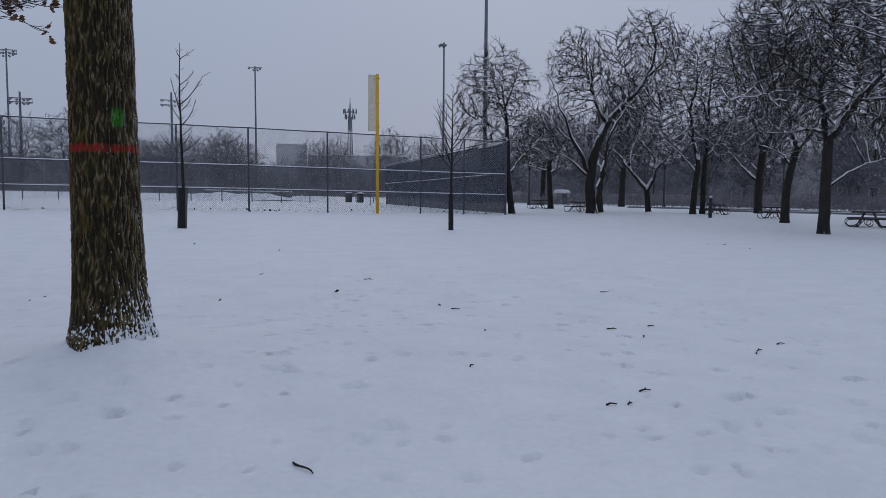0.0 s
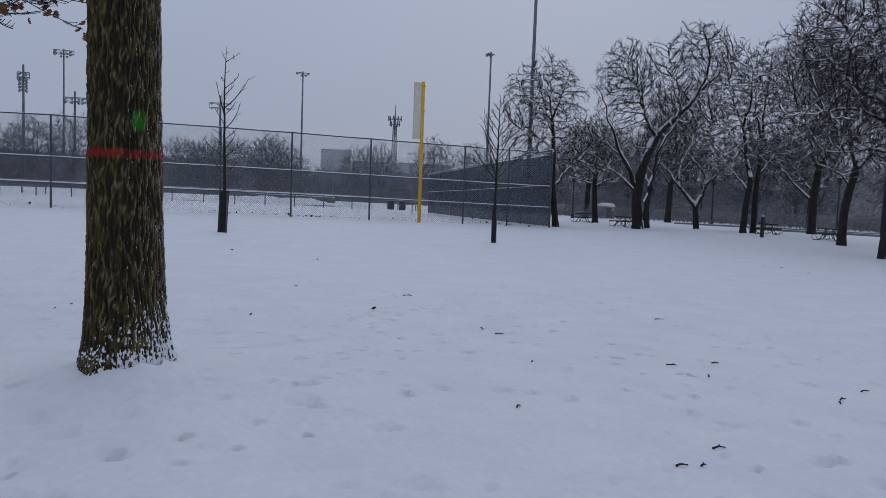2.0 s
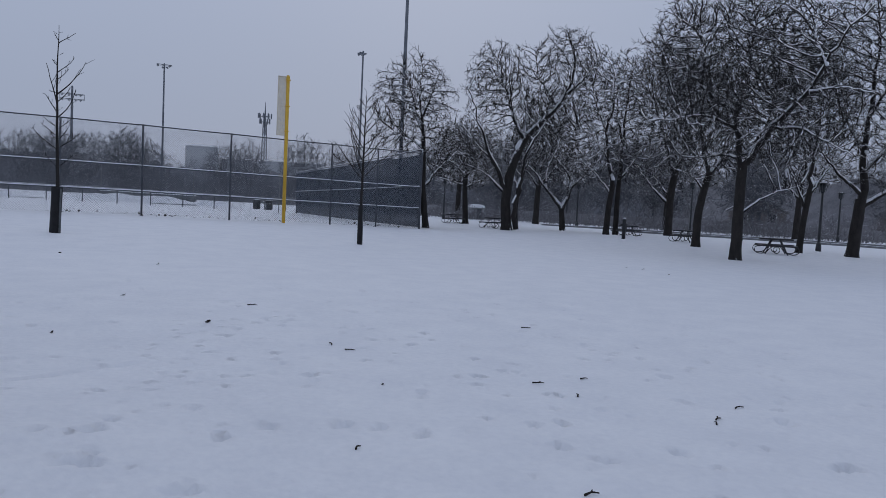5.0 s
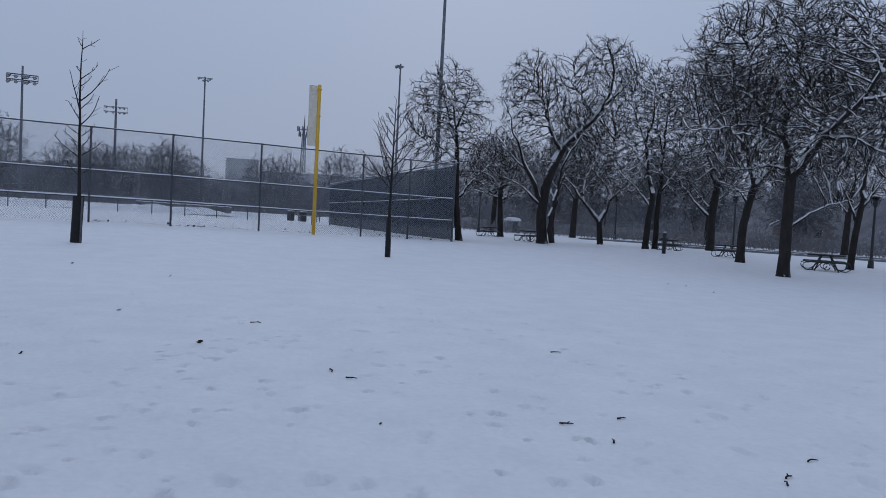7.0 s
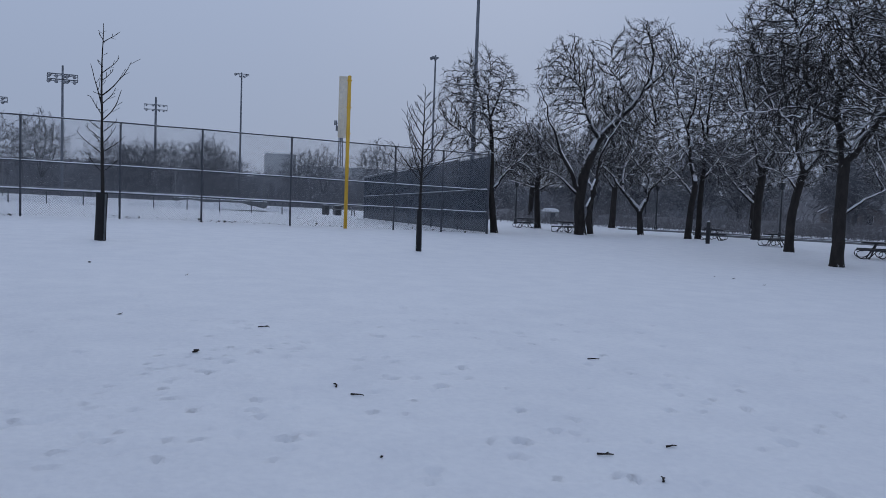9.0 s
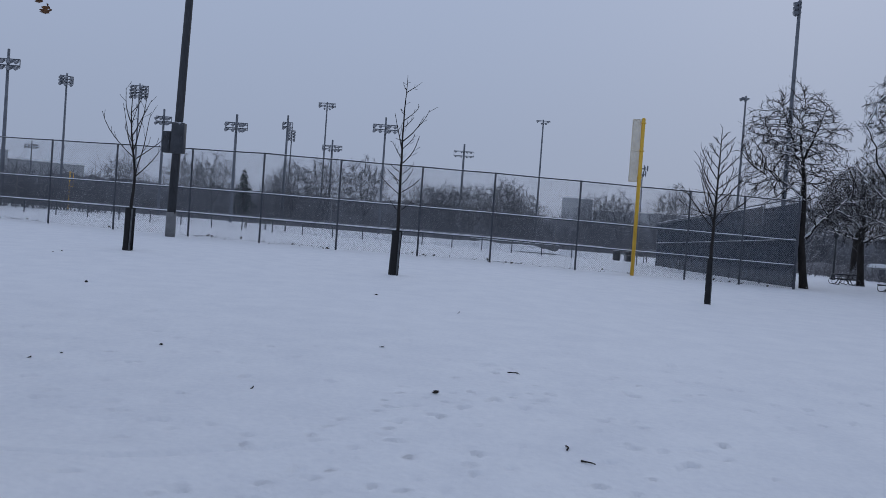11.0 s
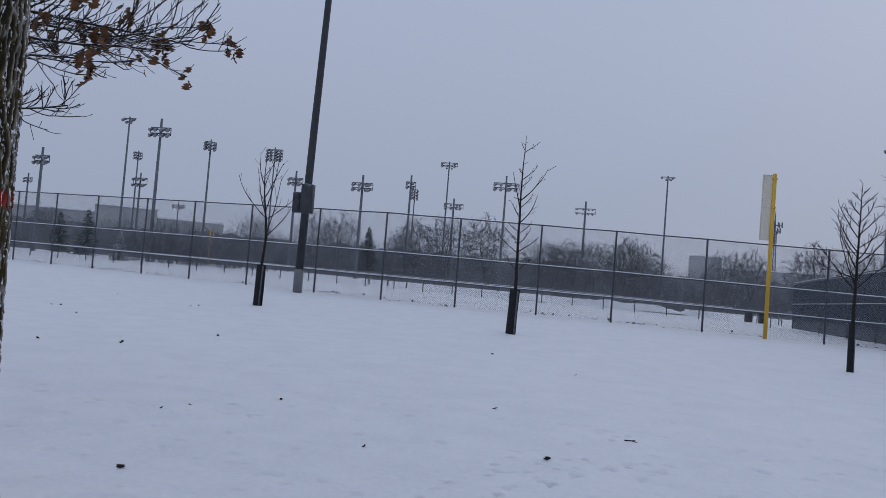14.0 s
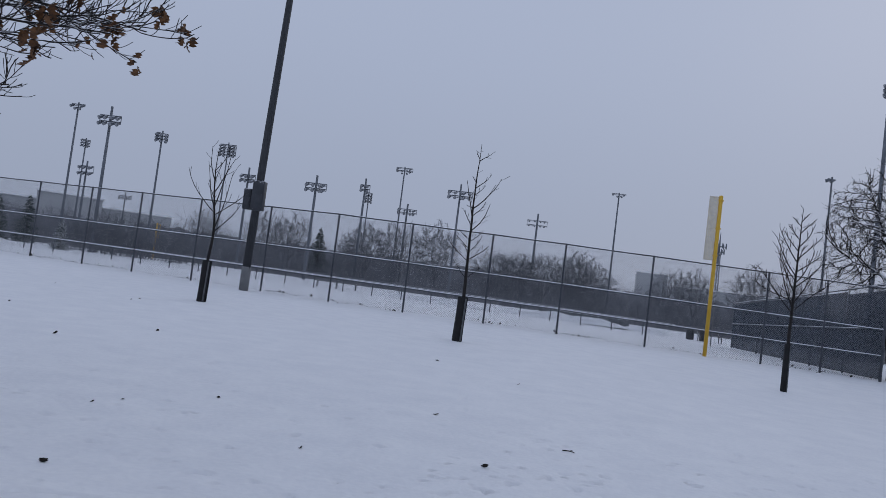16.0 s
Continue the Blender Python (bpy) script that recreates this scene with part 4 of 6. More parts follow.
# ---- saplings ----
def sapling(x, y, stem, branches, seed, label, guard_lean, width=0.125, bushy=4, thick=0.05):
    """A young tree: stem through (across, up) points; branches (height, bearing, length, climb, curl up)."""
    rng = np.random.default_rng(seed)
    e = thing("sapling", on(x, y, 0.03), label, "young tree", "row of saplings")
    P, R = limb_line([(a, u, 0) for a, u in stem], thick, 0.005, 22, rng, 0.006, np.array([1.0, 0, 0]), np.array([0, 1.0, 0]), taper=0.9)
    part("trunk", tubes(P[None], R[None], 9), TWIG, e)
    lines, sizes = [], []
    for h, bearing, length, climb, curl in branches:
        at = np.array([np.interp(h, P[:, 2], P[:, k]) for k in range(3)])
        a, c = radians(bearing), radians(climb)
        d = np.array([math.cos(a) * math.cos(c), math.sin(a) * math.cos(c), math.sin(c)])
        q = [at]
        for k in range(6):
            q.append(q[-1] + d * length / 6)
            d = unit(d + rng.normal(size=3) * 0.07 + np.array([0, 0, curl / 6]))
        lines.append(q)
        sizes.append(np.linspace(min(0.016, 0.008 + 0.008 * length), 0.0055, 7))
        part("branch", tubes([q], sizes[-1][None], 5), TWIG, e)
    P2, R2 = sprout(rng, np.array(lines), np.array(sizes), bushy, 0.25, (25, 55), 0.3, 4, 0.12, 0.1, 0.7)
    P3, R3 = sprout(rng, P[None, 8:], R[None, 8:], 14, 0.1, (45, 75), 0.07, 3, 0.12, 0.1, 0.3)
    tagged(part("twig_spray", join([tubes(P2, np.maximum(R2, 0.0055), 3), tubes(P3, np.maximum(R3, 0.005), 3)]), TWIG, e), kind="stuff")
    # open sleeve of plastic round the stem
    A, H = 20, 9
    ang = np.linspace(0.5, math.tau - 0.3, A)[None].repeat(H, 0)
    z = np.linspace(0.0, 1.06, H)[:, None].repeat(A, 1)
    r = width * (1 + 0.1 * np.sin(ang * 3 + z * 2))
    ring = np.stack([r * np.cos(ang) * 0.95 + guard_lean * z, r * np.sin(ang) * 0.8, z], axis=-1)
    inner = ring.copy()
    inner[..., 0] = (ring[..., 0] - guard_lean * z) * 0.95 + guard_lean * z
    inner[..., 1] *= 0.95
    i = (np.arange(H - 1)[:, None] * A + np.arange(A - 1)[None]).ravel()
    q = np.stack([i, i + 1, i + A + 1, i + A], axis=-1)
    n = H * A
    rims = [(n - A + k, n - A + k + 1, 2 * n - A + k + 1, 2 * n - A + k) for k in range(A - 1)]
    guard = part("trunk_guard", (np.concatenate([ring.reshape(-1, 3), inner.reshape(-1, 3)]), np.concatenate([q, q[:, ::-1] + n, np.array(rims)])), GUARD, e, "black plastic trunk guard")
    strip = box(width * 0.5, width * 0.8, -width * 0.9, -width * 0.9 + 0.008, 0.02, 1.03, 0.002)
    strip[0][:, 0] += guard_lean * strip[0][:, 2]
    part("guard_seam", strip, GUARD_WORN, guard, "scuffed grey seam of the guard")
    return e


sapling(-9.41, 19.62, [(0, 0), (0.03, 0.9), (0.06, 1.5), (0.1, 1.8), (0.02, 2.3), (-0.08, 3.0), (-0.1, 3.55), (-0.08, 3.85)],
        [(1.78, 5, 0.95, 48, 0.6), (1.82, 60, 1.6, 76, 0.2), (2.25, 178, 1.35, 40, 0.9), (2.3, 200, 1.1, 72, 0.5), (2.2, 20, 0.95, 38, 0.5), (2.4, -20, 1.5, 72, 0.3),
         (2.6, 170, 0.45, 60, 0.3), (2.75, 10, 1.0, 62, 0.4), (3.05, 165, 0.9, 62, 0.5), (3.0, 100, 0.6, 60, 0.4), (3.3, 10, 0.45, 55, 0.5)],
        5, "bare sapling with upswept forked stems in a black guard", 0.03, bushy=3)
sapling(-2.99, 18.9, [(0.02, 0), (0.04, 1.0), (0.02, 2.0), (0.0, 3.0), (0.0, 4.0), (0.02, 4.65)],
        [(1.5, 180, 0.4, 42, 0.4), (1.52, 10, 0.42, 28, 0.5), (1.9, 176, 0.68, 36, 0.5), (1.93, 0, 0.6, 34, 0.6), (2.05, 110, 0.5, 30, 0.4), (2.12, 20, 0.5, 40, 0.4), (2.2, 190, 0.42, 30, 0.4),
         (2.35, -30, 0.4, 30, 0.5), (2.4, 160, 0.35, 30, 0.4), (2.6, 2, 0.8, 46, 0.3), (2.72, 185, 0.45, 55, 0.5), (2.9, 186, 0.9, 76, 0.4), (2.95, 20, 0.5, 45, 0.4), (3.12, 0, 1.0, 42, 0.25),
         (3.14, 190, 0.15, 20, 0.2), (3.45, 20, 0.35, 35, 0.4), (3.6, -2, 0.5, 42, 0.3), (3.75, 170, 0.16, 50, 0.3), (4.25, 0, 0.4, 38, 0.2), (4.3, 180, 0.16, 60, 0.2)],
        8, "tall thin bare sapling leading straight up from a black guard", 0.02, bushy=3)
sapling(4.2, 18.4, [(0, 0), (0.0, 1.0), (0.01, 1.8), (0.02, 2.8), (0.03, 3.5), (0.04, 4.05)],
        [(1.75, 176, 1.25, 46, 0.3), (1.78, 4, 1.3, 44, 0.4), (1.85, 195, 1.1, 62, 0.4), (1.9, 90, 0.9, 45, 0.4), (1.95, -70, 0.9, 46, 0.4), (2.0, 172, 0.95, 20, 0.2), (2.2, 170, 1.05, 60, 0.3),
         (2.3, 15, 1.0, 40, 0.5), (2.4, -50, 0.8, 45, 0.4), (2.45, 130, 0.8, 48, 0.4), (2.55, 178, 0.95, 52, 0.3), (2.65, 0, 0.8, 38, 0.4), (2.8, 60, 0.6, 45, 0.4), (2.85, 182, 0.85, 52, 0.3),
         (2.95, -8, 0.7, 42, 0.4), (3.1, 170, 0.5, 48, 0.3), (3.2, 10, 0.55, 46, 0.4), (3.35, 190, 0.4, 40, 0.3), (3.5, 0, 0.4, 48, 0.3), (3.65, 175, 0.25, 45, 0.3), (3.75, 15, 0.25, 50, 0.2)],
        14, "bushy bare sapling branching above a narrow black guard", -0.01, width=0.07, bushy=10)


# ---- chain-link fence ----
def fence_y(x):
    return 28.0 + 0.265 * max(0.0, -8.1 - x)


def link_mesh(length, z0, z1, pitch, r):
    """Woven diamonds: two sets of slanting wires clipped to a panel along x."""
    h, rows = z1 - z0, []
    for s in (1, -1):
        c = -h
        while c < length:
            a, b = max(0.0, c), min(length, c + h)
            if b - a > 0.01:
                za, zb = a - c, b - c
                if s < 0:
                    za, zb = h - za, h - zb
                rows.append(((a, s * r, z0 + za), (b, s * r, z0 + zb)))
            c += pitch
    P = np.array(rows)
    return tubes(P, np.full(P.shape[:2], r), 3)


def chain_fence():
    xs = [-45.0, -42.3, -39.6, -36.9, -34.2, -31.5, -28.9, -26.3, -23.97, -21.6, -18.94, -16.52, -13.8, -10.81, -8.1, -5.42, -2.56, 0.0, 3.03, 6.94, 8.9, 10.87]
    e = thing("chain_link_fence", on(0, 28), "tall galvanised chain-link ball field fence with snow on its rails", "fence")
    o = np.array(on(0, 28))
    H = 3.14
    for k, x in enumerate(xs):
        y = fence_y(x)
        z = float(height(x, y))
        at = np.array((x, y, z)) - o
        r = 0.045 if k == len(xs) - 1 else 0.034
        post = part("post", tube([at + (0, 0, -0.15), at + (0, 0, H - 0.02), at + (0, 0, H + 0.03)], [r, r, r * 0.5], 10), STEEL, e)
        for hh in (0.85, 1.72, H - 0.08):
            part("tension_band", tube([at + (0, 0, hh - 0.02), at + (0, 0, hh + 0.02)], r + 0.006, 10), STEEL, post)
        if k == len(xs) - 1:
            continue
        x2 = xs[k + 1]
        y2 = fence_y(x2)
        z2 = float(height(x2, y2))
        b = np.array((x2, y2, z2)) - o
        for name, hh, rr in (("top_rail", H, 0.024), ("middle_rail", 1.73, 0.024), ("lower_rail", 0.85, 0.024)):
            mid = (at + b) / 2 + np.array((0, 0, hh - 0.006))
            part(name, tube([at + (0, 0, hh), mid, b + (0, 0, hh)], rr, 8), STEEL, e)
            cap = tube([at + (0, 0.0, hh + 0.02), mid + (0, 0, 0.022), b + (0, 0, hh + 0.02)], 0.024, 6)
            if hh < H:
                part("snow_cap", cap, SNOW, e, "snow lying along a rail")
        length = float(np.hypot(x2 - x, y2 - y))
        g = link_mesh(length, 0.03, H - 0.02, 0.078, 0.003)
        d = (b - at) / length
        v = g[0][:, :1] * d[None] + g[0][:, 1:2] * np.array([-d[1], d[0], 0]) + g[0][:, 2:] * np.array([0, 0, 1.0]) + at
        part("mesh_panel", (v, g[1]), WIRE, e, smooth=False)


chain_fence()


def side_fence():
    """The fence that runs away from the corner, hung with dark fabric."""
    e = thing("windscreen_fence", on(10.95, 28.1), "dark fabric windscreen on a fence running back from the corner", "fence")
    o = np.array(on(10.95, 28.1))
    ys = [28.12, 31.0, 34.0, 37.0, 40.5, 44.5]
    for k, y in enumerate(ys):
        at = np.array(on(10.95, y)) - o
        rise, rise2 = [float(np.interp(q, (28, 44.5), (1.04, 0.78))) for q in (y, ys[min(k + 1, 5)])]
        part("post", tube([at + (0, 0, -0.1), at + (0, 0, 3.2 * rise)], 0.035, 8), STEEL, e)
        if k + 1 == len(ys):
            continue
        b = np.array(on(10.95, ys[k + 1])) - o
        for hh in (3.15, 1.7):
            part("rail", tube([at + (-0.09, 0, hh * rise), b + (-0.09, 0, hh * rise2)], 0.022, 6), STEEL, e)
            part("snow_cap", tube([at + (-0.09, 0, hh * rise + 0.02), b + (-0.09, 0, hh * rise2 + 0.02)], 0.017, 6), SNOW, e)
        n, rows = 12, []
        for i in range(n + 1):
            t = i / n
            p = at * (1 - t) + b * t
            for j, hh in enumerate(np.linspace(0.06, (2.98 if k == 0 else 3.08) * (rise * (1 - t) + rise2 * t), 8)):
                sag = 0.012 * math.sin(t * math.pi) * (1 if j in (0, 7) else 0)
                rows.append(p + np.array([-0.05 + 0.008 * math.sin(t * 9 + j * 0.7 + k), 0, hh - sag]))
        v = np.array(rows)
        f = [(i * 8 + j, i * 8 + j + 1, i * 8 + j + 9, i * 8 + j + 8) for i in range(n) for j in range(7)]
        back = v + np.array([0.006, 0, 0])
        f2 = np.array(f)
        part("fabric_panel", (np.concatenate([v, back]), np.concatenate([f2, f2[:, ::-1] + len(v)])), WINDSCREEN, e)


side_fence()


def fence_litter():
    rng = np.random.default_rng(9)
    bits = []
    for k in range(420):
        x = rng.uniform(-27, 10.6)
        if math.sin(x * 1.7) + math.sin(x * 0.61 + 1) < rng.uniform(-1.2, 1.2):
            continue
        y = fence_y(x) + rng.normal() * 0.12 - 0.05
        g = leaf_geo(rng, rng.uniform(0.05, 0.12))
        bits.append(turned(g, rng.uniform(0, 6.3), rng.uniform(0.4, 2.0), np.array(on(x, y)) + (0, 0, rng.uniform(0.02, 0.09))))
    ob = part("leaf_litter", join(bits), LITTER)
    tagged(ob, "dark dead leaves and weeds caught along the fence foot", "leaf litter", kind="stuff")


fence_litter()


# ---- foul pole ----
def foul_pole():
    x, y = 5.03, 27.86
    e = thing("foul_pole", on(x, y, 0.05), "yellow foul pole with a pale mesh wing above the fence", "pole")
    part("pole", tube([(0, 0, 0), (0, 0, 5.55), (0, 0, 5.58)], [0.066, 0.066, 0.04], 14), YELLOW, e)
    wing = part("wing_frame", join([tube(p, 0.016, 6) for p in (
        [(-0.06, 0, 5.52), (-0.37, 0, 5.52)], [(-0.37, 0, 5.52), (-0.37, 0, 3.34)], [(-0.37, 0, 3.34), (-0.06, 0, 3.34)], [(-0.37, 0, 4.43), (-0.06, 0, 4.43)])]), SCREEN, e)
    wires = [((-0.37 + 0.31 * i / 14, 0, 3.34), (-0.37 + 0.31 * i / 14, 0, 5.52)) for i in range(1, 14)]
    wires += [((-0.37, 0.004, 3.34 + 2.18 * i / 90), (-0.06, 0.004, 3.34 + 2.18 * i / 90)) for i in range(1, 90)]
    P = np.array(wires)
    part("wing_mesh", tubes(P, np.full(P.shape[:2], 0.0078), 4), SCREEN, wing, "pale coated mesh")
    for z in (3.5, 4.43, 5.4):
        part("bracket", box(-0.09, 0.08, -0.075, 0.075, z - 0.02, z + 0.02, 0.004), YELLOW, e)


foul_pole()


# ---- grey pole with cabinets ----
def cabinet_pole():
    x, y = -10.95, 27.25
    e = thing("utility_pole", on(x, y, 0.12), "tall dark grey pole carrying two metal cabinets", "pole")
    part("shaft", tube([(0, 0, 0.9), (0.1, 0, 6), (0.38, 0, 17)], [0.145, 0.132, 0.092], 16), POLE_GREY, e)
    part("sleeve", tube([(0, 0, 0), (0, 0, 0.88), (0, 0, 0.95)], [0.165, 0.162, 0.15], 16), CONCRETE, e, "pale concrete sleeve at the foot")
    for x0, x1, z0, z1, y0, y1 in ((-0.03, 0.38, 2.92, 3.94, -0.45, -0.13), (-0.4, -0.11, 2.94, 3.66, -0.2, 0.12)):
        c = part("cabinet", box(x0, x1, y0, y1, z0, z1, 0.015), CABINET, e)
        part("cabinet_door", box(x0 + 0.03, x1 - 0.03, y0 - 0.012, y0 - 0.003, z0 + 0.04, z1 - 0.04, 0.003), CABINET, c)
        part("latch", box(x1 - 0.08, x1 - 0.05, y0 - 0.025, y0 - 0.013, (z0 + z1) / 2 - 0.06, (z0 + z1) / 2 + 0.06, 0.003), STEEL, c)
    part("strap", join([tube([(0, 0, z), (0, 0, z + 0.05)], 0.15, 16) for z in (3.0, 3.45, 3.8)]), STEEL, e)
    part("conduit", tube([(0.13, -0.06, 0.9), (0.14, -0.06, 2.95)], 0.025, 8), POLE_GREY, e)


cabinet_pole()


# ---- floodlight masts ----
def lamp_head(parent, at, s, face):
    c, sn = math.cos(face), math.sin(face)
    d = np.array([c, sn, -0.45])
    p = np.array(at)
    h = part("lamp", tube([p - d * 0.12 * s, p, p + d * 0.28 * s, p + d * 0.34 * s], [0.06 * s, 0.11 * s, 0.16 * s, 0.17 * s], 8), HAZED_METAL, parent)
    part("lens", tube([p + d * 0.335 * s, p + d * 0.352 * s], 0.15 * s, 8), LENS, h)


def flood_mast(x, y, top, rows, across, reach, label, radius=0.16, gap=0.9, ring=False, spike=0.8, face=-90, size=1.0, turn=0):
    b = on(x, y, 0.2)
    e = thing("floodlight_mast", b, label, "floodlight", "sports field floodlights")
    z1, reach, gap, size = top - b[2], reach * 0.58, gap * 0.55, size * 0.85
    part("mast", tube([(0, 0, 0), (0, 0, z1 * 0.5), (0, 0, z1)], [radius * 0.8, radius * 0.68, radius * 0.5], 10), HAZED_METAL, e)
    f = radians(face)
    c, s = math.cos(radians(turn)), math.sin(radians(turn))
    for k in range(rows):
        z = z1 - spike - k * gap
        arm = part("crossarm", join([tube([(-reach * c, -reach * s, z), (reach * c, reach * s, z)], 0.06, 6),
                                     tube([(-reach * c, -reach * s, z - 0.16), (reach * c, reach * s, z - 0.16)], 0.03, 6)]), HAZED_METAL, e)
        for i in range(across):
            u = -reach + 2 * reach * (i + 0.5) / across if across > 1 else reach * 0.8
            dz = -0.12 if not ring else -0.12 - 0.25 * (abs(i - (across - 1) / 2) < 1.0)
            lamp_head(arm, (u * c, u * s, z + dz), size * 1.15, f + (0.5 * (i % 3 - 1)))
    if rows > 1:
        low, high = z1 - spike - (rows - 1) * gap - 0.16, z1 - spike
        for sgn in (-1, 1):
            part("end_strut", tube([(sgn * reach * c, sgn * reach * s, low), (sgn * reach * c, sgn * reach * s, high)], 0.035, 6), HAZED_METAL, e)


FM = "floodlight bank on a tall mast over the snowy ball fields"
RM = "slender mast with a flat ring of floodlights"
flood_mast(-48.5, 60.3, 13.2, 3, 4, 1.3, FM, 0.13)
flood_mast(-49.5, 65.8, 10.3, 2, 4, 1.3, FM, 0.22)
flood_mast(-92.3, 121.2, 13.6, 2, 3, 1.4, FM, 0.25)
flood_mast(-48.7, 78.3, 16.0, 1, 4, 1.3, RM, 0.17, ring=True, spike=0.2)
flood_mast(-78.0, 130.8, 20.0, 3, 4, 1.3, FM, 0.22, spike=0.3, turn=50)
flood_mast(-67.3, 113.8, 14.0, 2, 4, 2.0, FM, 0.25, gap=1.7, size=1.5)
flood_mast(-36.2, 62.5, 12.9, 2, 5, 1.6, FM, 0.2)
flood_mast(-41.1, 82.5, 14.7, 3, 3, 1.1, FM, 0.17, gap=0.6, spike=0.3, turn=40)
flood_mast(-85.0, 161.1, 13.6, 2, 4, 2.6, FM, 0.22)
flood_mast(-38.1, 94.6, 16.2, 4, 5, 1.8, FM, 0.14, gap=0.75, spike=0.3)
flood_mast(-30.4, 81.5, 11.6, 2, 4, 1.4, FM, 0.2)
flood_mast(-34.5, 98.0, 11.4, 3, 3, 1.2, FM, 0.12)
flood_mast(-20.9, 73.9, 10.6, 2, 4, 1.8, FM, 0.21)
flood_mast(-19.1, 89.7, 13.0, 2, 2, 1.0, FM, 0.21)
flood_mast(-24.0, 119.3, 15.0, 4, 3, 1.1, FM, 0.16, gap=0.8, spike=0.2, turn=50)
flood_mast(-19.3, 122.3, 20.0, 2, 4, 2.3, RM, 0.2, ring=True, spike=0.2, gap=0.8)
flood_mast(-16.5, 110.3, 12.8, 2, 4, 2.4, FM, 0.25)
flood_mast(-7.3, 81.1, 12.4, 2, 5, 2.2, FM, 0.18)
flood_mast(4.0, 151.1, 18.3, 2, 4, 3.4, FM, 0.36, gap=1.6, spike=1.4)
flood_mast(15.7, 127.0, 20.5, 1, 4, 2.0, RM, 0.22, ring=True, spike=0.2)
flood_mast(45.6, 118.6, 25.2, 1, 2, 1.3, "slender mast with a single pair of floodlights", 0.26, spike=0.3, face=200, size=1.7, turn=20)
flood_mast(28.3, 66.4, 22.9, 3, 2, 0.6, "tall floodlight mast rising behind the bare trees", 0.27, gap=0.7, spike=0.1, face=200, size=1.3, turn=60)


# ---- cell tower ----
def cell_tower():
    e = thing("cell_tower", on(98.2, 364.5, 0.5), "grey lattice cell tower crowned with panel antennas", "tower")
    z0 = 44.5 - 1
    legs = [(math.cos(a), math.sin(a)) for a in (0.3, 2.4, 4.5)]
    for c, s in legs:
        part("leg", tube([(c * 1.9, s * 1.9, 0), (c * 0.9, s * 0.9, z0 - 8)], 0.22, 6), HAZED_METAL, e)
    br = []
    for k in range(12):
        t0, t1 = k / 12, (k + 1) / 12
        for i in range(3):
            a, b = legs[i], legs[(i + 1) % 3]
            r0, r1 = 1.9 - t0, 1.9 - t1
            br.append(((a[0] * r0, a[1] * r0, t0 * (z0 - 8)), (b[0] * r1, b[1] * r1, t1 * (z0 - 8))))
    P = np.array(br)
    part("bracing", tubes(P, np.full(P.shape[:2], 0.12), 4), HAZED_METAL, e)
    part("mast", tube([(0, 0, z0 - 14), (0, 0, z0 - 4), (0, 0, z0 + 2)], [0.5, 0.4, 0.08], 8), HAZED_METAL, e)
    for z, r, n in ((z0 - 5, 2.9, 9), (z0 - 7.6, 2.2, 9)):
        part("platform", join([tube([(r * math.cos(a), r * math.sin(a), z), (r * math.cos(a + 2.09), r * math.sin(a + 2.09), z)], 0.18, 6) for a in (0, 2.09, 4.19)]), HAZED_METAL, e)
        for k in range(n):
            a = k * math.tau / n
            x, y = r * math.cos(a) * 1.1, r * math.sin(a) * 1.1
            part("antenna", box(x - 0.22, x + 0.22, y - 0.2, y + 0.2, z - 1.0, z + 1.4, 0.05), HAZED_METAL, e)


cell_tower()


# ---- picnic tables ----
def picnic_table():
    e = thing("picnic_table", (0, 0, 0), "black metal picnic table with attached benches on looped legs", "picnic table", "park picnic tables")
    for k in range(5):
        y = -0.32 + 0.16 * k
        part("top_plank", box(-0.84, 0.84, y - 0.07, y + 0.07, 0.70, 0.77, 0.008), TABLE, e)
    for sgn in (-1, 1):
        for k in range(2):
            y = sgn * (0.68 + 0.15 * k)
            part("bench_plank", box(-0.98, 0.98, y - 0.065, y + 0.065, 0.40, 0.47, 0.008), TABLE, e)
        y = sgn * 0.74
        for m in (-1, 1):
            # curl at the bench end, running along the ground and rising to the middle
            curl = [(0.8, 0.40), (0.95, 0.395), (1.05, 0.35), (1.08, 0.26), (1.04, 0.15), (0.93, 0.08), (0.78, 0.06), (0.62, 0.08), (0.48, 0.16), (0.36, 0.28), (0.26, 0.38), (0.2, 0.41)]
            part("leg_loop", tube([(m * a, y, b) for a, b in curl], 0.023, 8), TABLE, e, "looped tubular leg under a bench")
            leg = [(0.2, 0.22, 0.71), (0.27, 0.3, 0.58), (0.38, 0.48, 0.36), (0.48, 0.62, 0.16), (0.56, 0.7, 0.02)]
            part("leg", tube([(m * a, sgn * b, c) for a, b, c in leg], 0.032, 8), TABLE, e)
        ring = [(0.15 * math.sin(a), y, 0.25 - 0.15 * math.cos(a)) for a in np.linspace(0, math.tau, 21)]
        part("leg_ring", tube(ring, 0.022, 8), TABLE, e, "ring of black tube between the legs")
    for x in (-0.3, 0.3):
        part("cross_brace", tube([(x, -0.8, 0.40), (x, 0.8, 0.40)], 0.022, 8), TABLE, e)
        part("top_bearer", box(x - 0.025, x + 0.025, -0.36, 0.36, 0.685, 0.718, 0.005), TABLE, e)
    return e


table = picnic_table()
smaller = Matrix.Diagonal((0.78, 0.84, 0.88, 1))
table.matrix_basis = pose(*on(23.6, 20.5, 0.03), 0, 0, -48) @ smaller
for x, y, r in ((24.7, 26.5, -55), (25.9, 31.7, -50), (19.5, 40.2, -20), (18.5, 34.0, -70)):
    copy_thing(table, pose(*on(x, y, 0.03), 0, 0, r) @ smaller)


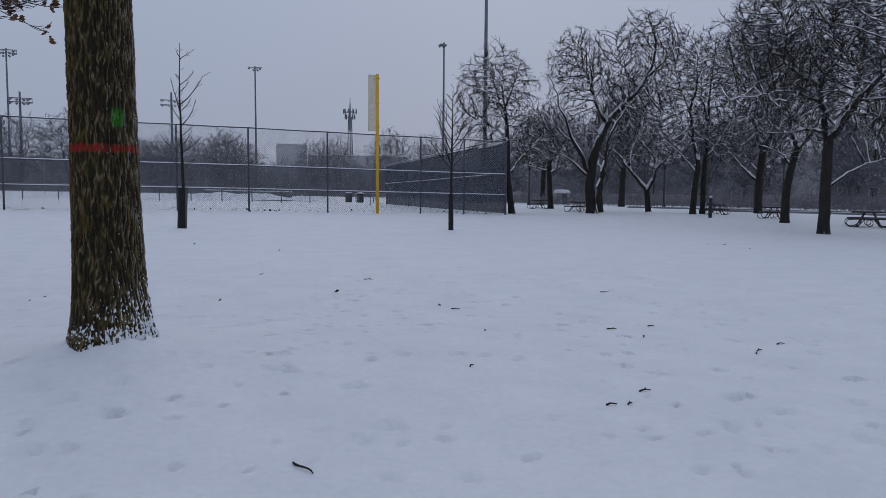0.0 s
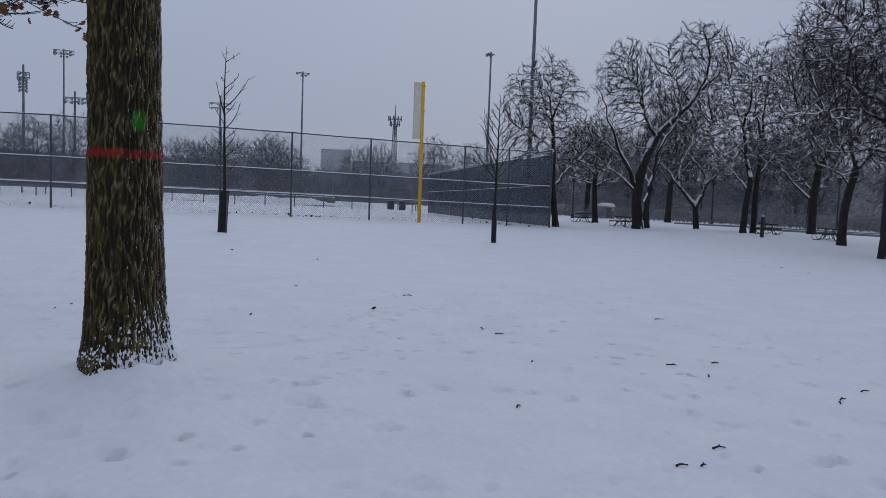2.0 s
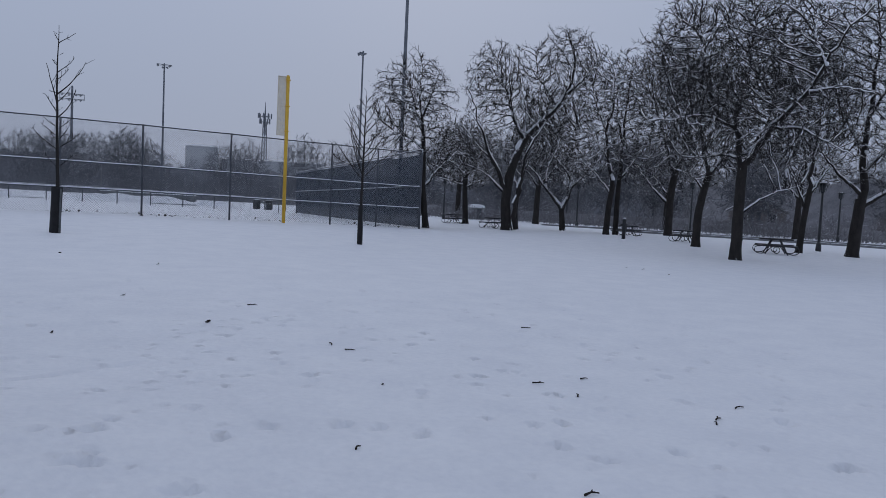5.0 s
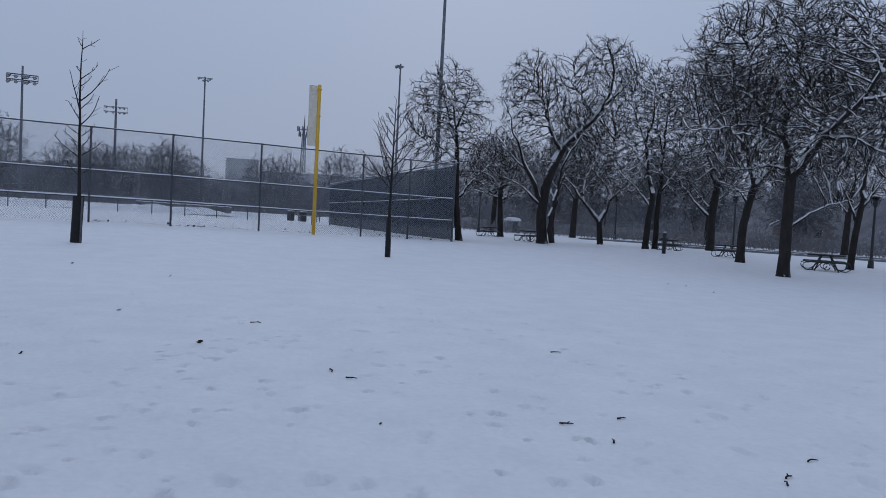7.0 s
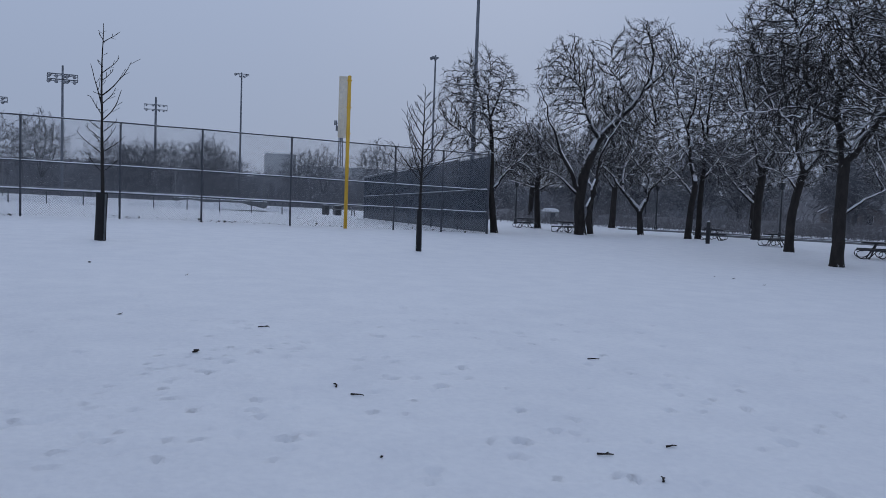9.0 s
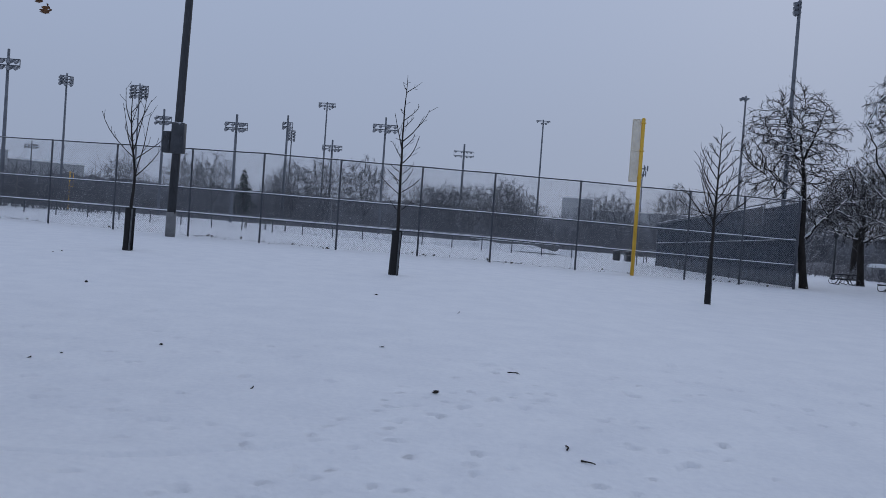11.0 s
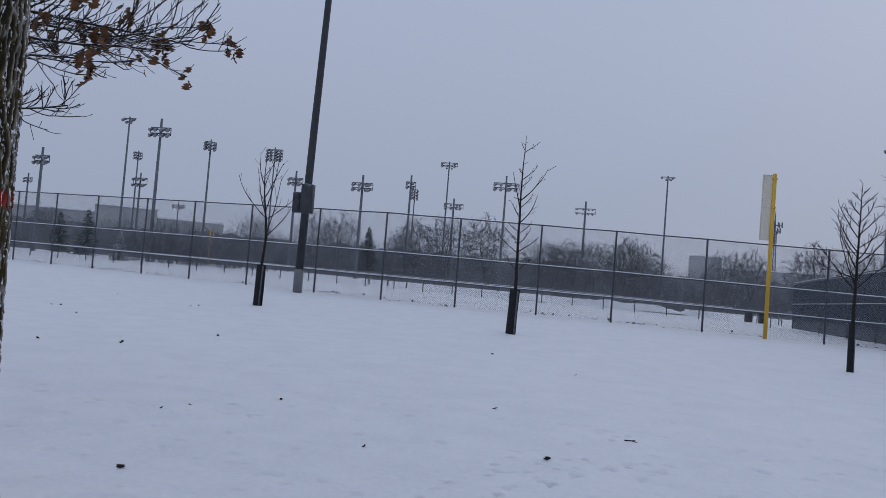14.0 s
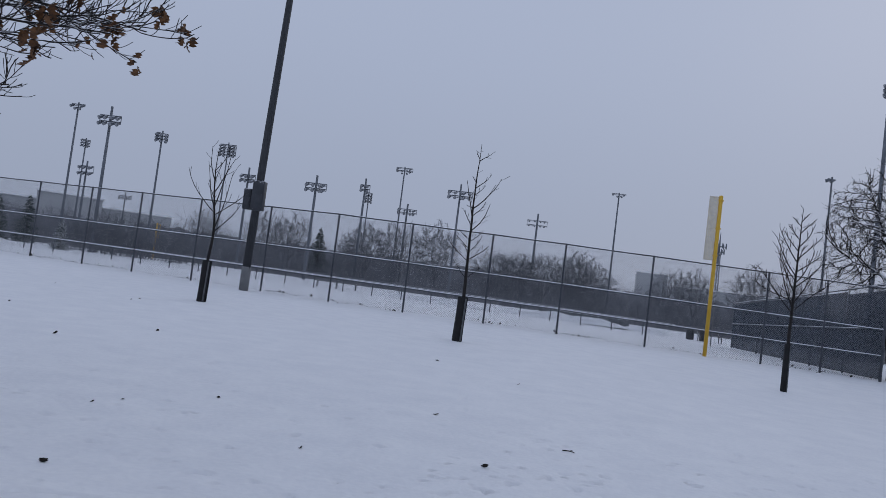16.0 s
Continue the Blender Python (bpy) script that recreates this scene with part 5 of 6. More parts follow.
# ---- bollard, street lamps, booth ----
def bollard(x, y):
    e = thing("bollard", on(x, y, 0.05), "dark wooden bollard post standing in the snow", "bollard")
    part("post", tube([(0, 0, 0), (0, 0, 0.95), (0, 0, 1.0)], [0.09, 0.088, 0.06], 12), TABLE, e)
    part("rail_stub", box(-0.2, 0.16, -0.05, 0.05, 0.66, 0.76, 0.01), TABLE, e)
    part("snow_cap", tube([(0, 0, 0.998), (0, 0, 1.03), (0, 0, 1.05)], [0.07, 0.06, 0.03], 12), SNOW, e)


bollard(21.1, 26.85)


def street_lamp(x, y, tall):
    e = thing("street_lamp", on(x, y, 0.05), "black post-top park lamp with a lantern head", "street lamp", "park path lamps")
    part("base", tube([(0, 0, 0), (0, 0, 0.35), (0, 0, 0.5)], [0.14, 0.12, 0.07], 12), LAMP_METAL, e)
    part("pole", tube([(0, 0, 0.45), (0, 0, tall - 0.55)], [0.07, 0.055], 10), LAMP_METAL, e)
    h = part("lantern", tube([(0, 0, tall - 0.56), (0, 0, tall - 0.48), (0, 0, tall - 0.12)], [0.06, 0.10, 0.15], 8), GLASS, e, "dark lantern glass")
    part("cap", tube([(0, 0, tall - 0.12), (0, 0, tall - 0.05), (0, 0, tall)], [0.25, 0.2, 0.04], 10), LAMP_METAL, h)
    part("cage", join([tube([(0.13 * math.cos(a), 0.13 * math.sin(a), tall - 0.5), (0.21 * math.cos(a), 0.21 * math.sin(a), tall - 0.12)], 0.015, 5) for a in (0.4, 1.97, 3.54, 5.11)]), LAMP_METAL, h)


for x, y, tall in ((39.5, 40.0, 3.9), (35.5, 48.2, 3.6), (44.5, 61.0, 3.7), (30.0, 23.0, 3.4), (48.0, 34.0, 3.7), (24.5, 50.5, 3.3)):
    street_lamp(x, y, tall)


def booth():
    e = thing("booth", on(31.3, 56.9, 0.05), "small pale park booth under a cap of snow", "booth")
    part("body", box(-0.62, 0.62, -0.5, 0.5, 0, 1.05, 0.04), WALLING, e)
    part("door", box(-0.25, 0.25, -0.525, -0.503, 0.05, 0.95, 0.008), STEEL, e)
    rows = []
    for i in range(9):
        for j in range(9):
            u, v = -1 + i / 4, -1 + j / 4
            rows.append((u * 0.7, v * 0.58, 1.05 + 0.3 * max(0, 1 - u ** 4) ** 0.5 * max(0, 1 - v ** 4) ** 0.5))
    f = np.array([(i * 9 + j, i * 9 + 9 + j, i * 9 + 10 + j, i * 9 + j + 1) for i in range(8) for j in range(8)])
    part("snow_cap", (np.array(rows), f), SNOW, e)


booth()


# ---- ball field beyond the fence ----
def low_fence():
    e = thing("low_fence", on(-20, 46), "low chain-link infield fence with snow on its rail", "fence")
    o = np.array(on(-20, 46))
    xs = np.arange(-62, 8.1, 1.75)
    line = [np.array(on(x, 45.5 + 0.05 * (x + 20) - 0.004 * (x + 20) ** 2 * 0.5)) - o for x in xs]
    for a, b in zip(line, line[1:]):
        part("post", tube([a + (0, 0, -0.1), a + (0, 0, 0.82)], 0.032, 6), STEEL, e)
        part("top_rail", tube([a + (0, 0, 0.8), b + (0, 0, 0.8)], 0.026, 6), STEEL, e)
        part("snow_cap", tube([a + (0, 0, 0.822), b + (0, 0, 0.822)], 0.022, 6), SNOW, e, "snow lying along a rail")
        d = b - a
        length = float(np.hypot(d[0], d[1]))
        g = link_mesh(length, 0.04, 0.78, 0.14, 0.003)
        d = d / length
        v = g[0][:, :1] * d[None] + g[0][:, 1:2] * np.array([-d[1], d[0], 0]) + g[0][:, 2:] * np.array([0, 0, 1.0]) + a
        part("mesh_panel", (v, g[1]), WIRE, e, smooth=False)


low_fence()


def outfield_screen():
    e = thing("outfield_screen", on(-10, 55), "low faded fabric screen with snow along its top", "fence screen")
    o = np.array(on(-10, 55))
    xs = np.linspace(0.9, 7.2, 10)
    for k in range(9):
        a, b = np.array(on(xs[k], 55.5)) - o, np.array(on(xs[k + 1], 55.5)) - o
        part("post", tube([a + (0, 0.05, -0.1), a + (0, 0.05, 0.68)], 0.035, 6), STEEL, e)
        v, f = box(0, 1, -0.012, 0.012, 0, 1, 0)
        v = np.stack([a[0] + v[:, 0] * (b[0] - a[0]), a[1] + v[:, 1], a[2] + (b[2] - a[2]) * v[:, 0] + 0.05 + v[:, 2] * 0.55], axis=1)
        part("fabric_panel", (v, f), FADED, e)
        part("snow_cap", tube([a + (0, 0, 0.61), (a + b) / 2 + (0, 0, 0.63), b + (0, 0, 0.61)], 0.03, 6), SNOW, e)


outfield_screen()


def snow_pile(x, y, rz, long, wide, tall, seed):
    rng = np.random.default_rng(seed)
    e = thing("snow_pile", on(x, y, 0.03), "low ploughed ridge of lumpy snow on the ball field", "snow pile", "ploughed snow piles", rz)
    n, m = 60, 22
    u, v = np.meshgrid(np.linspace(-1, 1, n), np.linspace(-1, 1, m), indexing="ij")
    lump = sum(rng.uniform(0.04, 0.12) * np.sin(u * a + rng.uniform(0, 6)) * np.cos(v * b + rng.uniform(0, 6)) for a, b in rng.uniform(2, 16, (9, 2)))
    z = tall * np.clip(1 - u ** 4, 0, 1) * np.clip(1 - v ** 2, 0, 1) ** 1.3 * (0.8 + lump * 1.6)
    w = np.stack([u * long / 2, v * wide / 2 + 0.2 * np.sin(u * 3 + seed), z], axis=-1).reshape(-1, 3)
    i = (np.arange(n - 1)[:, None] * m + np.arange(m - 1)[None]).ravel()
    part("mound", (w, np.stack([i, i + m, i + m + 1, i + 1], axis=-1)), SNOW, e)


snow_pile(2.2, 52.5, 6, 9.0, 2.6, 0.5, 1)
snow_pile(7.2, 53.4, -4, 5.0, 2.0, 0.32, 2)
snow_pile(-6.5, 51.0, 8, 8.0, 2.2, 0.3, 3)


def far_foul_pole(x, y, tall):
    e = thing("foul_pole", on(x, y, 0.05), "slim yellow foul pole on a farther ball field", "pole")
    part("pole", tube([(0, 0, 0), (0, 0, tall), (0, 0, tall + 0.02)], [0.07, 0.07, 0.04], 10), YELLOW, e)
    part("wing_frame", join([tube(p, 0.025, 6) for p in ([(0.05, 0, tall - 0.1), (0.32, 0, tall - 0.1)], [(0.32, 0, tall - 0.1), (0.32, 0, tall - 1.4)], [(0.32, 0, tall - 1.4), (0.05, 0, tall - 1.4)])]), YELLOW, e)


far_foul_pole(-36.3, 74.2, 3.6)


def litter_bin(x, y):
    e = thing("litter_bin", on(x, y, 0.02), "dark round litter bin with a snow-covered lid", "bin", "ball field bins")
    part("drum", tube([(0, 0, 0), (0, 0, 0.1), (0, 0, 0.6), (0, 0, 0.64)], [0.22, 0.25, 0.25, 0.23], 14), LAMP_METAL, e)
    part("lid", tube([(0, 0, 0.64), (0, 0, 0.7), (0, 0, 0.75)], [0.26, 0.24, 0.15], 14), ROOF, e)


litter_bin(10.5, 51.8)
litter_bin(11.3, 51.6)


def field_bench(x, y, rz, rows):
    e = thing("bleacher", on(x, y, 0.02), "low bleacher of weathered planks dusted with snow", "bleacher", "ball field bleachers", rz)
    for k in range(rows):
        for j in range(2):
            part("plank", box(-1.5, 1.5, k * 0.6 + j * 0.16, k * 0.6 + j * 0.16 + 0.14, 0.42 + 0.22 * k, 0.46 + 0.22 * k, 0.006), WOOD_GREY, e)
    for x0 in (-1.3, 0, 1.3):
        part("frame", join([tube([(x0, 0.12 + 0.6 * k, 0), (x0, 0.12 + 0.6 * k, 0.42 + 0.22 * k)], 0.03, 6) for k in range(rows)]
                           + [tube([(x0, 0, 0.2), (x0, 0.6 * rows - 0.2, 0.2 + 0.2 * rows)], 0.025, 6)]), STEEL, e)


field_bench(12.2, 50.6, 0, 2)
field_bench(-13.0, 52.0, 6, 2)


def white_post(x, y, tall):
    e = thing("field_post", on(x, y, 0.05), "thin pale steel post on the ball field", "post", "ball field posts")
    part("shaft", tube([(0, 0, 0), (0, 0, tall)], 0.03, 8), CONCRETE, e)
    part("cap", tube([(0, 0, tall), (0, 0, tall + 0.05)], 0.055, 8), STEEL, e)


for x, y, tall in ((6.6, 53.5, 2.4), (9.4, 43.0, 2.3), (1.2, 58.0, 2.9), (-9.5, 58.5, 2.6), (-22.0, 60.5, 2.8), (-31.5, 56.0, 3.1)):
    white_post(x, y, tall)


# ---- evergreens ----
def spruce(x, y, tall, seed, label):
    rng = np.random.default_rng(seed)
    e = thing("spruce", on(x, y, 0.1), label, "spruce", "spruces by the fields")
    part("trunk", tube([(0, 0, 0), (0, 0, tall * 0.97)], [0.03 * tall, 0.02], 8), BARK, e)
    P, R = [], []
    for k in range(190):
        h = rng.uniform(0.05, 0.98)
        reach = tall * 0.30 * (1 - h) ** 0.85 * rng.uniform(0.7, 1.1) + 0.06
        a = rng.uniform(0, math.tau)
        d = np.array([math.cos(a), math.sin(a), 0])
        z = h * tall
        P.append([d * 0.02 + (0, 0, z), d * reach * 0.5 + (0, 0, z - reach * 0.18), d * reach + (0, 0, z - reach * 0.22)])
        R.append([0.03, 0.02, 0.008])
    P, R = np.array(P), np.array(R)
    P1, R1 = sprout(rng, P, R, 6, 0.1, (35, 65), 0.42, 3, 0.12, -0.12, 0.8)
    blades = np.maximum(R1, 0.014) * np.array([1.6, 2.6, 0.5])
    ob = part("foliage", join([tubes(P, R, 4), tubes(P1, blades * tall / 4.5, 4)]), NEEDLE if seed != 4 else NEEDLE_SNOWY, e, "dark needled boughs with snow")


spruce(-24.6, 93.6, 6.6, 1, "dark pointed spruce among bare trees")
spruce(-45.9, 68.3, 4.6, 2, "dark spruce behind the ball field")
spruce(-50.7, 71.1, 4.3, 3, "dark spruce beside a taller one")
spruce(-34.1, 54.4, 2.5, 4, "small spruce whitened by snow")


# ---- far trees, brush and banks ----
def far_tree(seed, tall, wide, label):
    rng = np.random.default_rng(seed)
    e = thing("far_bare_tree", (0, 0, 0), label, "tree", "far bare trees")
    fork = tall * rng.uniform(0.16, 0.24)
    P = []
    for k in range(6):
        a, lean = k * 1.05 + rng.uniform(0, 0.6), rng.uniform(0.25, 0.75)
        out = np.array([math.cos(a) * lean * wide, math.sin(a) * lean * wide, tall * (0.62 + 0.25 * (1 - lean)) - fork])
        P.append([(0, 0, fork) + out * np.array([t ** 0.8, t ** 0.8, t]) + rng.normal(size=3) * 0.1 * (t > 0) for t in np.linspace(0, 0.8, 8)])
    P = np.array(P)
    R = np.linspace(0.11, 0.035, 8)[None].repeat(6, 0)
    part("trunk", join([tube([(0, 0, -0.2), (0.05, 0, fork * 0.6), (0, 0, fork * 1.2)], [0.24, 0.18, 0.13], 8), tubes(P, R, 5)]), HAZED_TWIG, e)
    q = unit(rng.normal(size=(900, 3))) * rng.random((900, 1)) ** 0.42 * (1 + 0.1 * rng.normal(size=(900, 1)))
    goal = q * np.array([wide, wide, tall * 0.4]) + np.array([0, 0, tall * 0.6])
    pos, par = grow(rng, P[:, 2:].reshape(-1, 3), goal, 0.32, 0.36, 5.0, 40)
    n = 36
    seg = np.stack([pos[par[n:]], pos[n:]], axis=1)
    rr = np.full((len(seg), 2), 0.022)
    Q, S = sprout(rng, seg, rr, 2, 0.1, (22, 60), 1.0, 2, 0.15, 0.06, 0.7, base_len=0.62)
    part("crown", join([tubes(seg, rr, 3), tubes(Q, np.maximum(S, 0.013), 3)]), HAZED_TWIG, e)
    return e


far_kinds = [far_tree(61, 8.6, 3.0, "hazy bare tree beyond the ball fields"), far_tree(62, 9.4, 3.3, "tall hazy bare tree beyond the ball fields"),
             far_tree(63, 7.2, 3.6, "low rounded bare tree beyond the ball fields"), far_tree(64, 8.0, 4.0, "broad hazy bare tree beyond the ball fields")]
rng = np.random.default_rng(21)
spots = [(-20.6, 104.7), (-10.6, 100.9), (-0.7, 111.3), (4.6, 116.1), (9.5, 110.6), (23.5, 118.5), (28.3, 122.5), (-34.8, 116.8), (-15.4, 97.9), (1.0, 103.4),
         (7.9, 107.9), (30.7, 102.8), (40.0, 110.0), (-88.0, 122.0)]
for x in (-56, -42, -30, -3, 12, 84, 94, 104):
    spots.append((x + rng.uniform(-3, 3), 130 + rng.uniform(-10, 10)))
for k in range(18):
    a = radians(rng.uniform(18, 66))
    d = rng.uniform(72, 105)
    spots.append((-3 + d * math.cos(a), d * math.sin(a)))
for i, (x, y) in enumerate(spots):
    m = pose(*on(x, y, 0.1), 0, 0, rng.uniform(0, 360))
    if i < 4:
        far_kinds[i].matrix_basis = m
    else:
        copy_thing(far_kinds[int(rng.integers(0, 4))], m)


def brush(name, places, stems, tall, seed, label, lift=0.0, material=HAZED_TWIG):
    rng = np.random.default_rng(seed)
    n = len(places) * stems
    base = np.repeat(np.array(places), stems, axis=0) + rng.normal(size=(n, 2)) * 1.3
    z = height(base[:, 0], base[:, 1])
    a, lean = rng.uniform(0, math.tau, n), rng.uniform(0.1, 0.7, n)
    L = tall * rng.uniform(0.5, 1.2, n)
    v = np.stack([np.cos(a) * lean, np.sin(a) * lean, np.ones(n)], axis=1)
    p = np.concatenate([base, (z - 0.1 + lift)[:, None]], axis=1)
    pts = [p]
    for s in range(3):
        p = p + v * (L / 3)[:, None]
        v = v + rng.normal(size=(n, 3)) * 0.25
        pts.append(p)
    P = np.stack(pts, axis=1)
    R = np.full(n, 0.024)[:, None] * np.linspace(1, 0.4, 4)[None]
    P1, R1 = sprout(rng, P, R, 5, 0.15, (25, 65), 0.4, 2, 0.2, 0.03, 0.75)
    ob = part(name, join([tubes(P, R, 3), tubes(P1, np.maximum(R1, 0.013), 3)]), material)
    tagged(ob, label, "brush", kind="stuff")


rng = np.random.default_rng(4)
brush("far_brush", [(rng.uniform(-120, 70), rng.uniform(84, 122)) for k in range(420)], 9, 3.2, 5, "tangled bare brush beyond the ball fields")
brush("park_edge_brush", [(-3 + d * math.cos(a), d * math.sin(a)) for a, d in ((radians(rng.uniform(12, 68)), rng.uniform(68, 92)) for k in range(150))], 7, 2.6, 6, "tangled brown brush along the park edge", material=HAZED_PARK_TWIG)
brush("park_edge_hedge", [(-3 + d * math.cos(a), d * math.sin(a)) for a, d in ((radians(rng.uniform(10, 68)), rng.uniform(63, 69)) for k in range(150))], 9, 1.0, 12, "low tangled brown hedge along the park edge", material=HAZED_PARK_TWIG)
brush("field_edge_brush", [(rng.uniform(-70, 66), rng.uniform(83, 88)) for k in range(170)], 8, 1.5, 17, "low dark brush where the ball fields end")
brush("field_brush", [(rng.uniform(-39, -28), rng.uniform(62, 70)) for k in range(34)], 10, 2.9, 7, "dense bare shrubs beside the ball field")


def bank(name, line, tall, wide, seed, label, rough=0.12, material=HAZED_EARTH):
    """A long brush-grown bank with an uneven crest."""
    rng = np.random.default_rng(seed)
    p = np.array(line, float)
    s = np.concatenate([[0], np.cumsum(np.linalg.norm(np.diff(p, axis=0), axis=1))])
    n = int(s[-1] / 1.5)
    u = np.linspace(0, s[-1], n)
    q = np.stack([np.interp(u, s, p[:, 0]), np.interp(u, s, p[:, 1])], axis=1)
    t = np.gradient(q, axis=0)
    t /= np.linalg.norm(t, axis=1, keepdims=True)
    side = np.stack([-t[:, 1], t[:, 0]], axis=1)
    rows = []
    prof = ((-1, -0.05), (-0.75, 0.25), (-0.5, 0.62), (-0.3, 0.9), (0, 1.0), (0.4, 0.9), (1, -0.05))
    wave = sum(rng.uniform(0.01, 0.03) * np.sin(u * w + rng.uniform(0, 6)) for w in (0.03, 0.07, 0.19, 0.43, 0.9, 1.6))
    for off, h in prof:
        xy = q + side * off * wide
        jit = rng.normal(size=n) * rough * (0 < h < 1.01)
        rows.append(np.stack([xy[:, 0], xy[:, 1], height(xy[:, 0], xy[:, 1]) + tall * h * (1 + wave) + jit], axis=1))
    v = np.stack(rows, axis=1)
    k = len(prof)
    i = (np.arange(n - 1)[:, None] * k + np.arange(k - 1)[None]).ravel()
    ob = part(name, (v.reshape(-1, 3), np.stack([i, i + k, i + k + 1, i + 1], axis=-1)), material)
    tagged(ob, label, "embankment", kind="structure")


bank("bank_low", [(-3 + 75 * math.cos(radians(a)), 75 * math.sin(radians(a))) for a in range(4, 72, 4)], 0.95, 4, 9, "low brushy rise behind the park edge hedge", 0.08, HAZED_PARK_EARTH)
bank("bank_field", [(-140, 84), (-60, 87), (0, 89), (66, 88)], 0.8, 3, 19, "low brushy rise at the end of the ball fields", 0.08)
bank("bank_north", [(-260, 120), (-150, 142), (-40, 150), (60, 148), (130, 120)], 5.3, 12, 3, "brush-grown bank closing the ball fields", 0.4)
bank("bank_east", [(130, 125), (112, 80), (104, 30), (112, -40)], 7.4, 10, 8, "brown wooded bank along the park edge", 0.3, HAZED_PARK_EARTH)

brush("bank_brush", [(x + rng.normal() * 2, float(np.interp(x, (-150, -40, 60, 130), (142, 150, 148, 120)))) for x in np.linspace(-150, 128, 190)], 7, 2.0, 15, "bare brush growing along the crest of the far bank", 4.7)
brush("bank_brush", [(float(np.interp(y, (-30, 30, 80, 125), (110, 104, 112, 130))) - 1, y + rng.normal()) for y in np.linspace(-10, 125, 130)], 8, 4.6, 16, "brown bare brush crowding the bank at the park edge", 6.6, HAZED_PARK_TWIG)


# ---- far buildings ----
def hall(x, y, wide, deep, tall, rz, label, windows):
    e = thing("hall", on(x, y, 0.3), label, "building", "", rz)
    part("wall", box(-wide / 2, wide / 2, 0, deep, 0, tall, 0.05), WALLING, e)
    part("roof", box(-wide / 2 - 0.3, wide / 2 + 0.3, -0.3, deep + 0.3, tall + 0.004, tall + 0.3, 0.05), SNOW, e)
    for k in range(windows):
        x0 = -wide / 2 + wide * (k + 0.25) / windows
        w = part("window", box(x0, x0 + wide / windows * 0.5, -0.06, -0.004, tall * 0.55, tall * 0.8, 0.02), WALLING, e)
        part("pane", box(x0 + 0.2, x0 + wide / windows * 0.5 - 0.2, -0.1, -0.064, tall * 0.55 + 0.2, tall * 0.8 - 0.2, 0.01), GLASS, w)


hall(-116, 189, 54, 30, 10.4, 29, "long pale warehouse hall beyond the fields", 0)
hall(-111.5, 185, 15, 8, 12.2, 29, "pale square stair block of a far hall", 0)
hall(-76, 211, 46, 26, 7.2, 14, "low pale hall far beyond the fields", 0)
hall(49, 262, 10, 14, 16.0, -8, "pale flat-roofed block far beyond the trees", 0)
hall(72, 258, 34, 14, 12.5, -10, "low pale building far beyond the trees", 0)


def house(x, y, wide, deep, tall, rz, label):
    e = thing("house", on(x, y, 0.2), label, "house", "houses past the park", rz)
    part("wall", box(-wide / 2, wide / 2, -deep / 2, deep / 2, 0, tall, 0.03), BRICKISH, e)
    h = wide * 0.33
    prism = np.array([(-wide / 2 - 0.4, y0, tall) for y0 in (-deep / 2 - 0.4, deep / 2 + 0.4)] + [(0, y0, tall + h) for y0 in (-deep / 2 - 0.4, deep / 2 + 0.4)]
                     + [(wide / 2 + 0.4, y0, tall) for y0 in (-deep / 2 - 0.4, deep / 2 + 0.4)], float)
    v = np.concatenate([prism, prism + (0, 0, 0.25)])
    f = np.array([(6, 7, 9, 8), (8, 9, 11, 10), (1, 0, 2, 3), (3, 2, 4, 5), (0, 1, 7, 6), (5, 4, 10, 11), (0, 6, 8, 2), (2, 8, 10, 4), (3, 9, 7, 1), (5, 11, 9, 3)])
    part("roof", (v, f), ROOF, e, "snow-covered gable roof", smooth=False)
    part("gable", (np.array([(-wide / 2, -deep / 2 + 0.02, tall), (wide / 2, -deep / 2 + 0.02, tall), (0.05, -deep / 2 + 0.02, tall + h * 0.97), (-0.05, -deep / 2 + 0.02, tall + h * 0.97),
                             (-wide / 2, -deep / 2 + 0.2, tall), (wide / 2, -deep / 2 + 0.2, tall), (0.05, -deep / 2 + 0.2, tall + h * 0.97), (-0.05, -deep / 2 + 0.2, tall + h * 0.97)]),
                   np.array([(0, 1, 2, 3), (5, 4, 7, 6), (4, 0, 3, 7), (1, 5, 6, 2)])), BRICKISH, e, smooth=False)
    for sx in (-0.25, 0.25):
        w = part("window", box(sx * wide - 0.6, sx * wide + 0.6, -deep / 2 - 0.06, -deep / 2 - 0.004, 1.0, 2.3, 0.02), WHITE_PAINT, e)
        part("pane", box(sx * wide - 0.5, sx * wide + 0.5, -deep / 2 - 0.09, -deep / 2 - 0.064, 1.1, 2.2, 0.01), GLASS, w)


house(84, 70, 7, 6, 2.3, -48, "reddish house with a snowy roof half hidden by brush")
house(90, 52, 8, 6, 2.4, -60, "low house with a white roof past the park")


# ---- fallen twigs and leaves on the snow ----
def fallen_twig(x, y, rz, length, seed):
    rng = np.random.default_rng(seed)
    e = thing("twig", on(x, y), "short dark broken twig lying on the snow", "twig", "fallen twigs", rz)
    t = np.linspace(-0.5, 0.5, 7)
    z0 = 0.012
    line = np.stack([t * length, 0.08 * length * np.sin(t * 5 + seed), np.full(7, z0 - 0.004) + 0.003 * np.cos(t * 4)], axis=1)
    part("stem", tube(line, np.linspace(0.006, 0.003, 7), 6), LITTER, e)
    d = np.array([line[3], line[3] + (0.16 * length, 0.13 * length, 0.006), line[3] + (0.24 * length, 0.24 * length, 0.003)])
    if seed % 2 == 0 or length > 0.15:
        return
    part("side_twig", tube(d, [0.004, 0.003, 0.002], 5), LITTER, e)


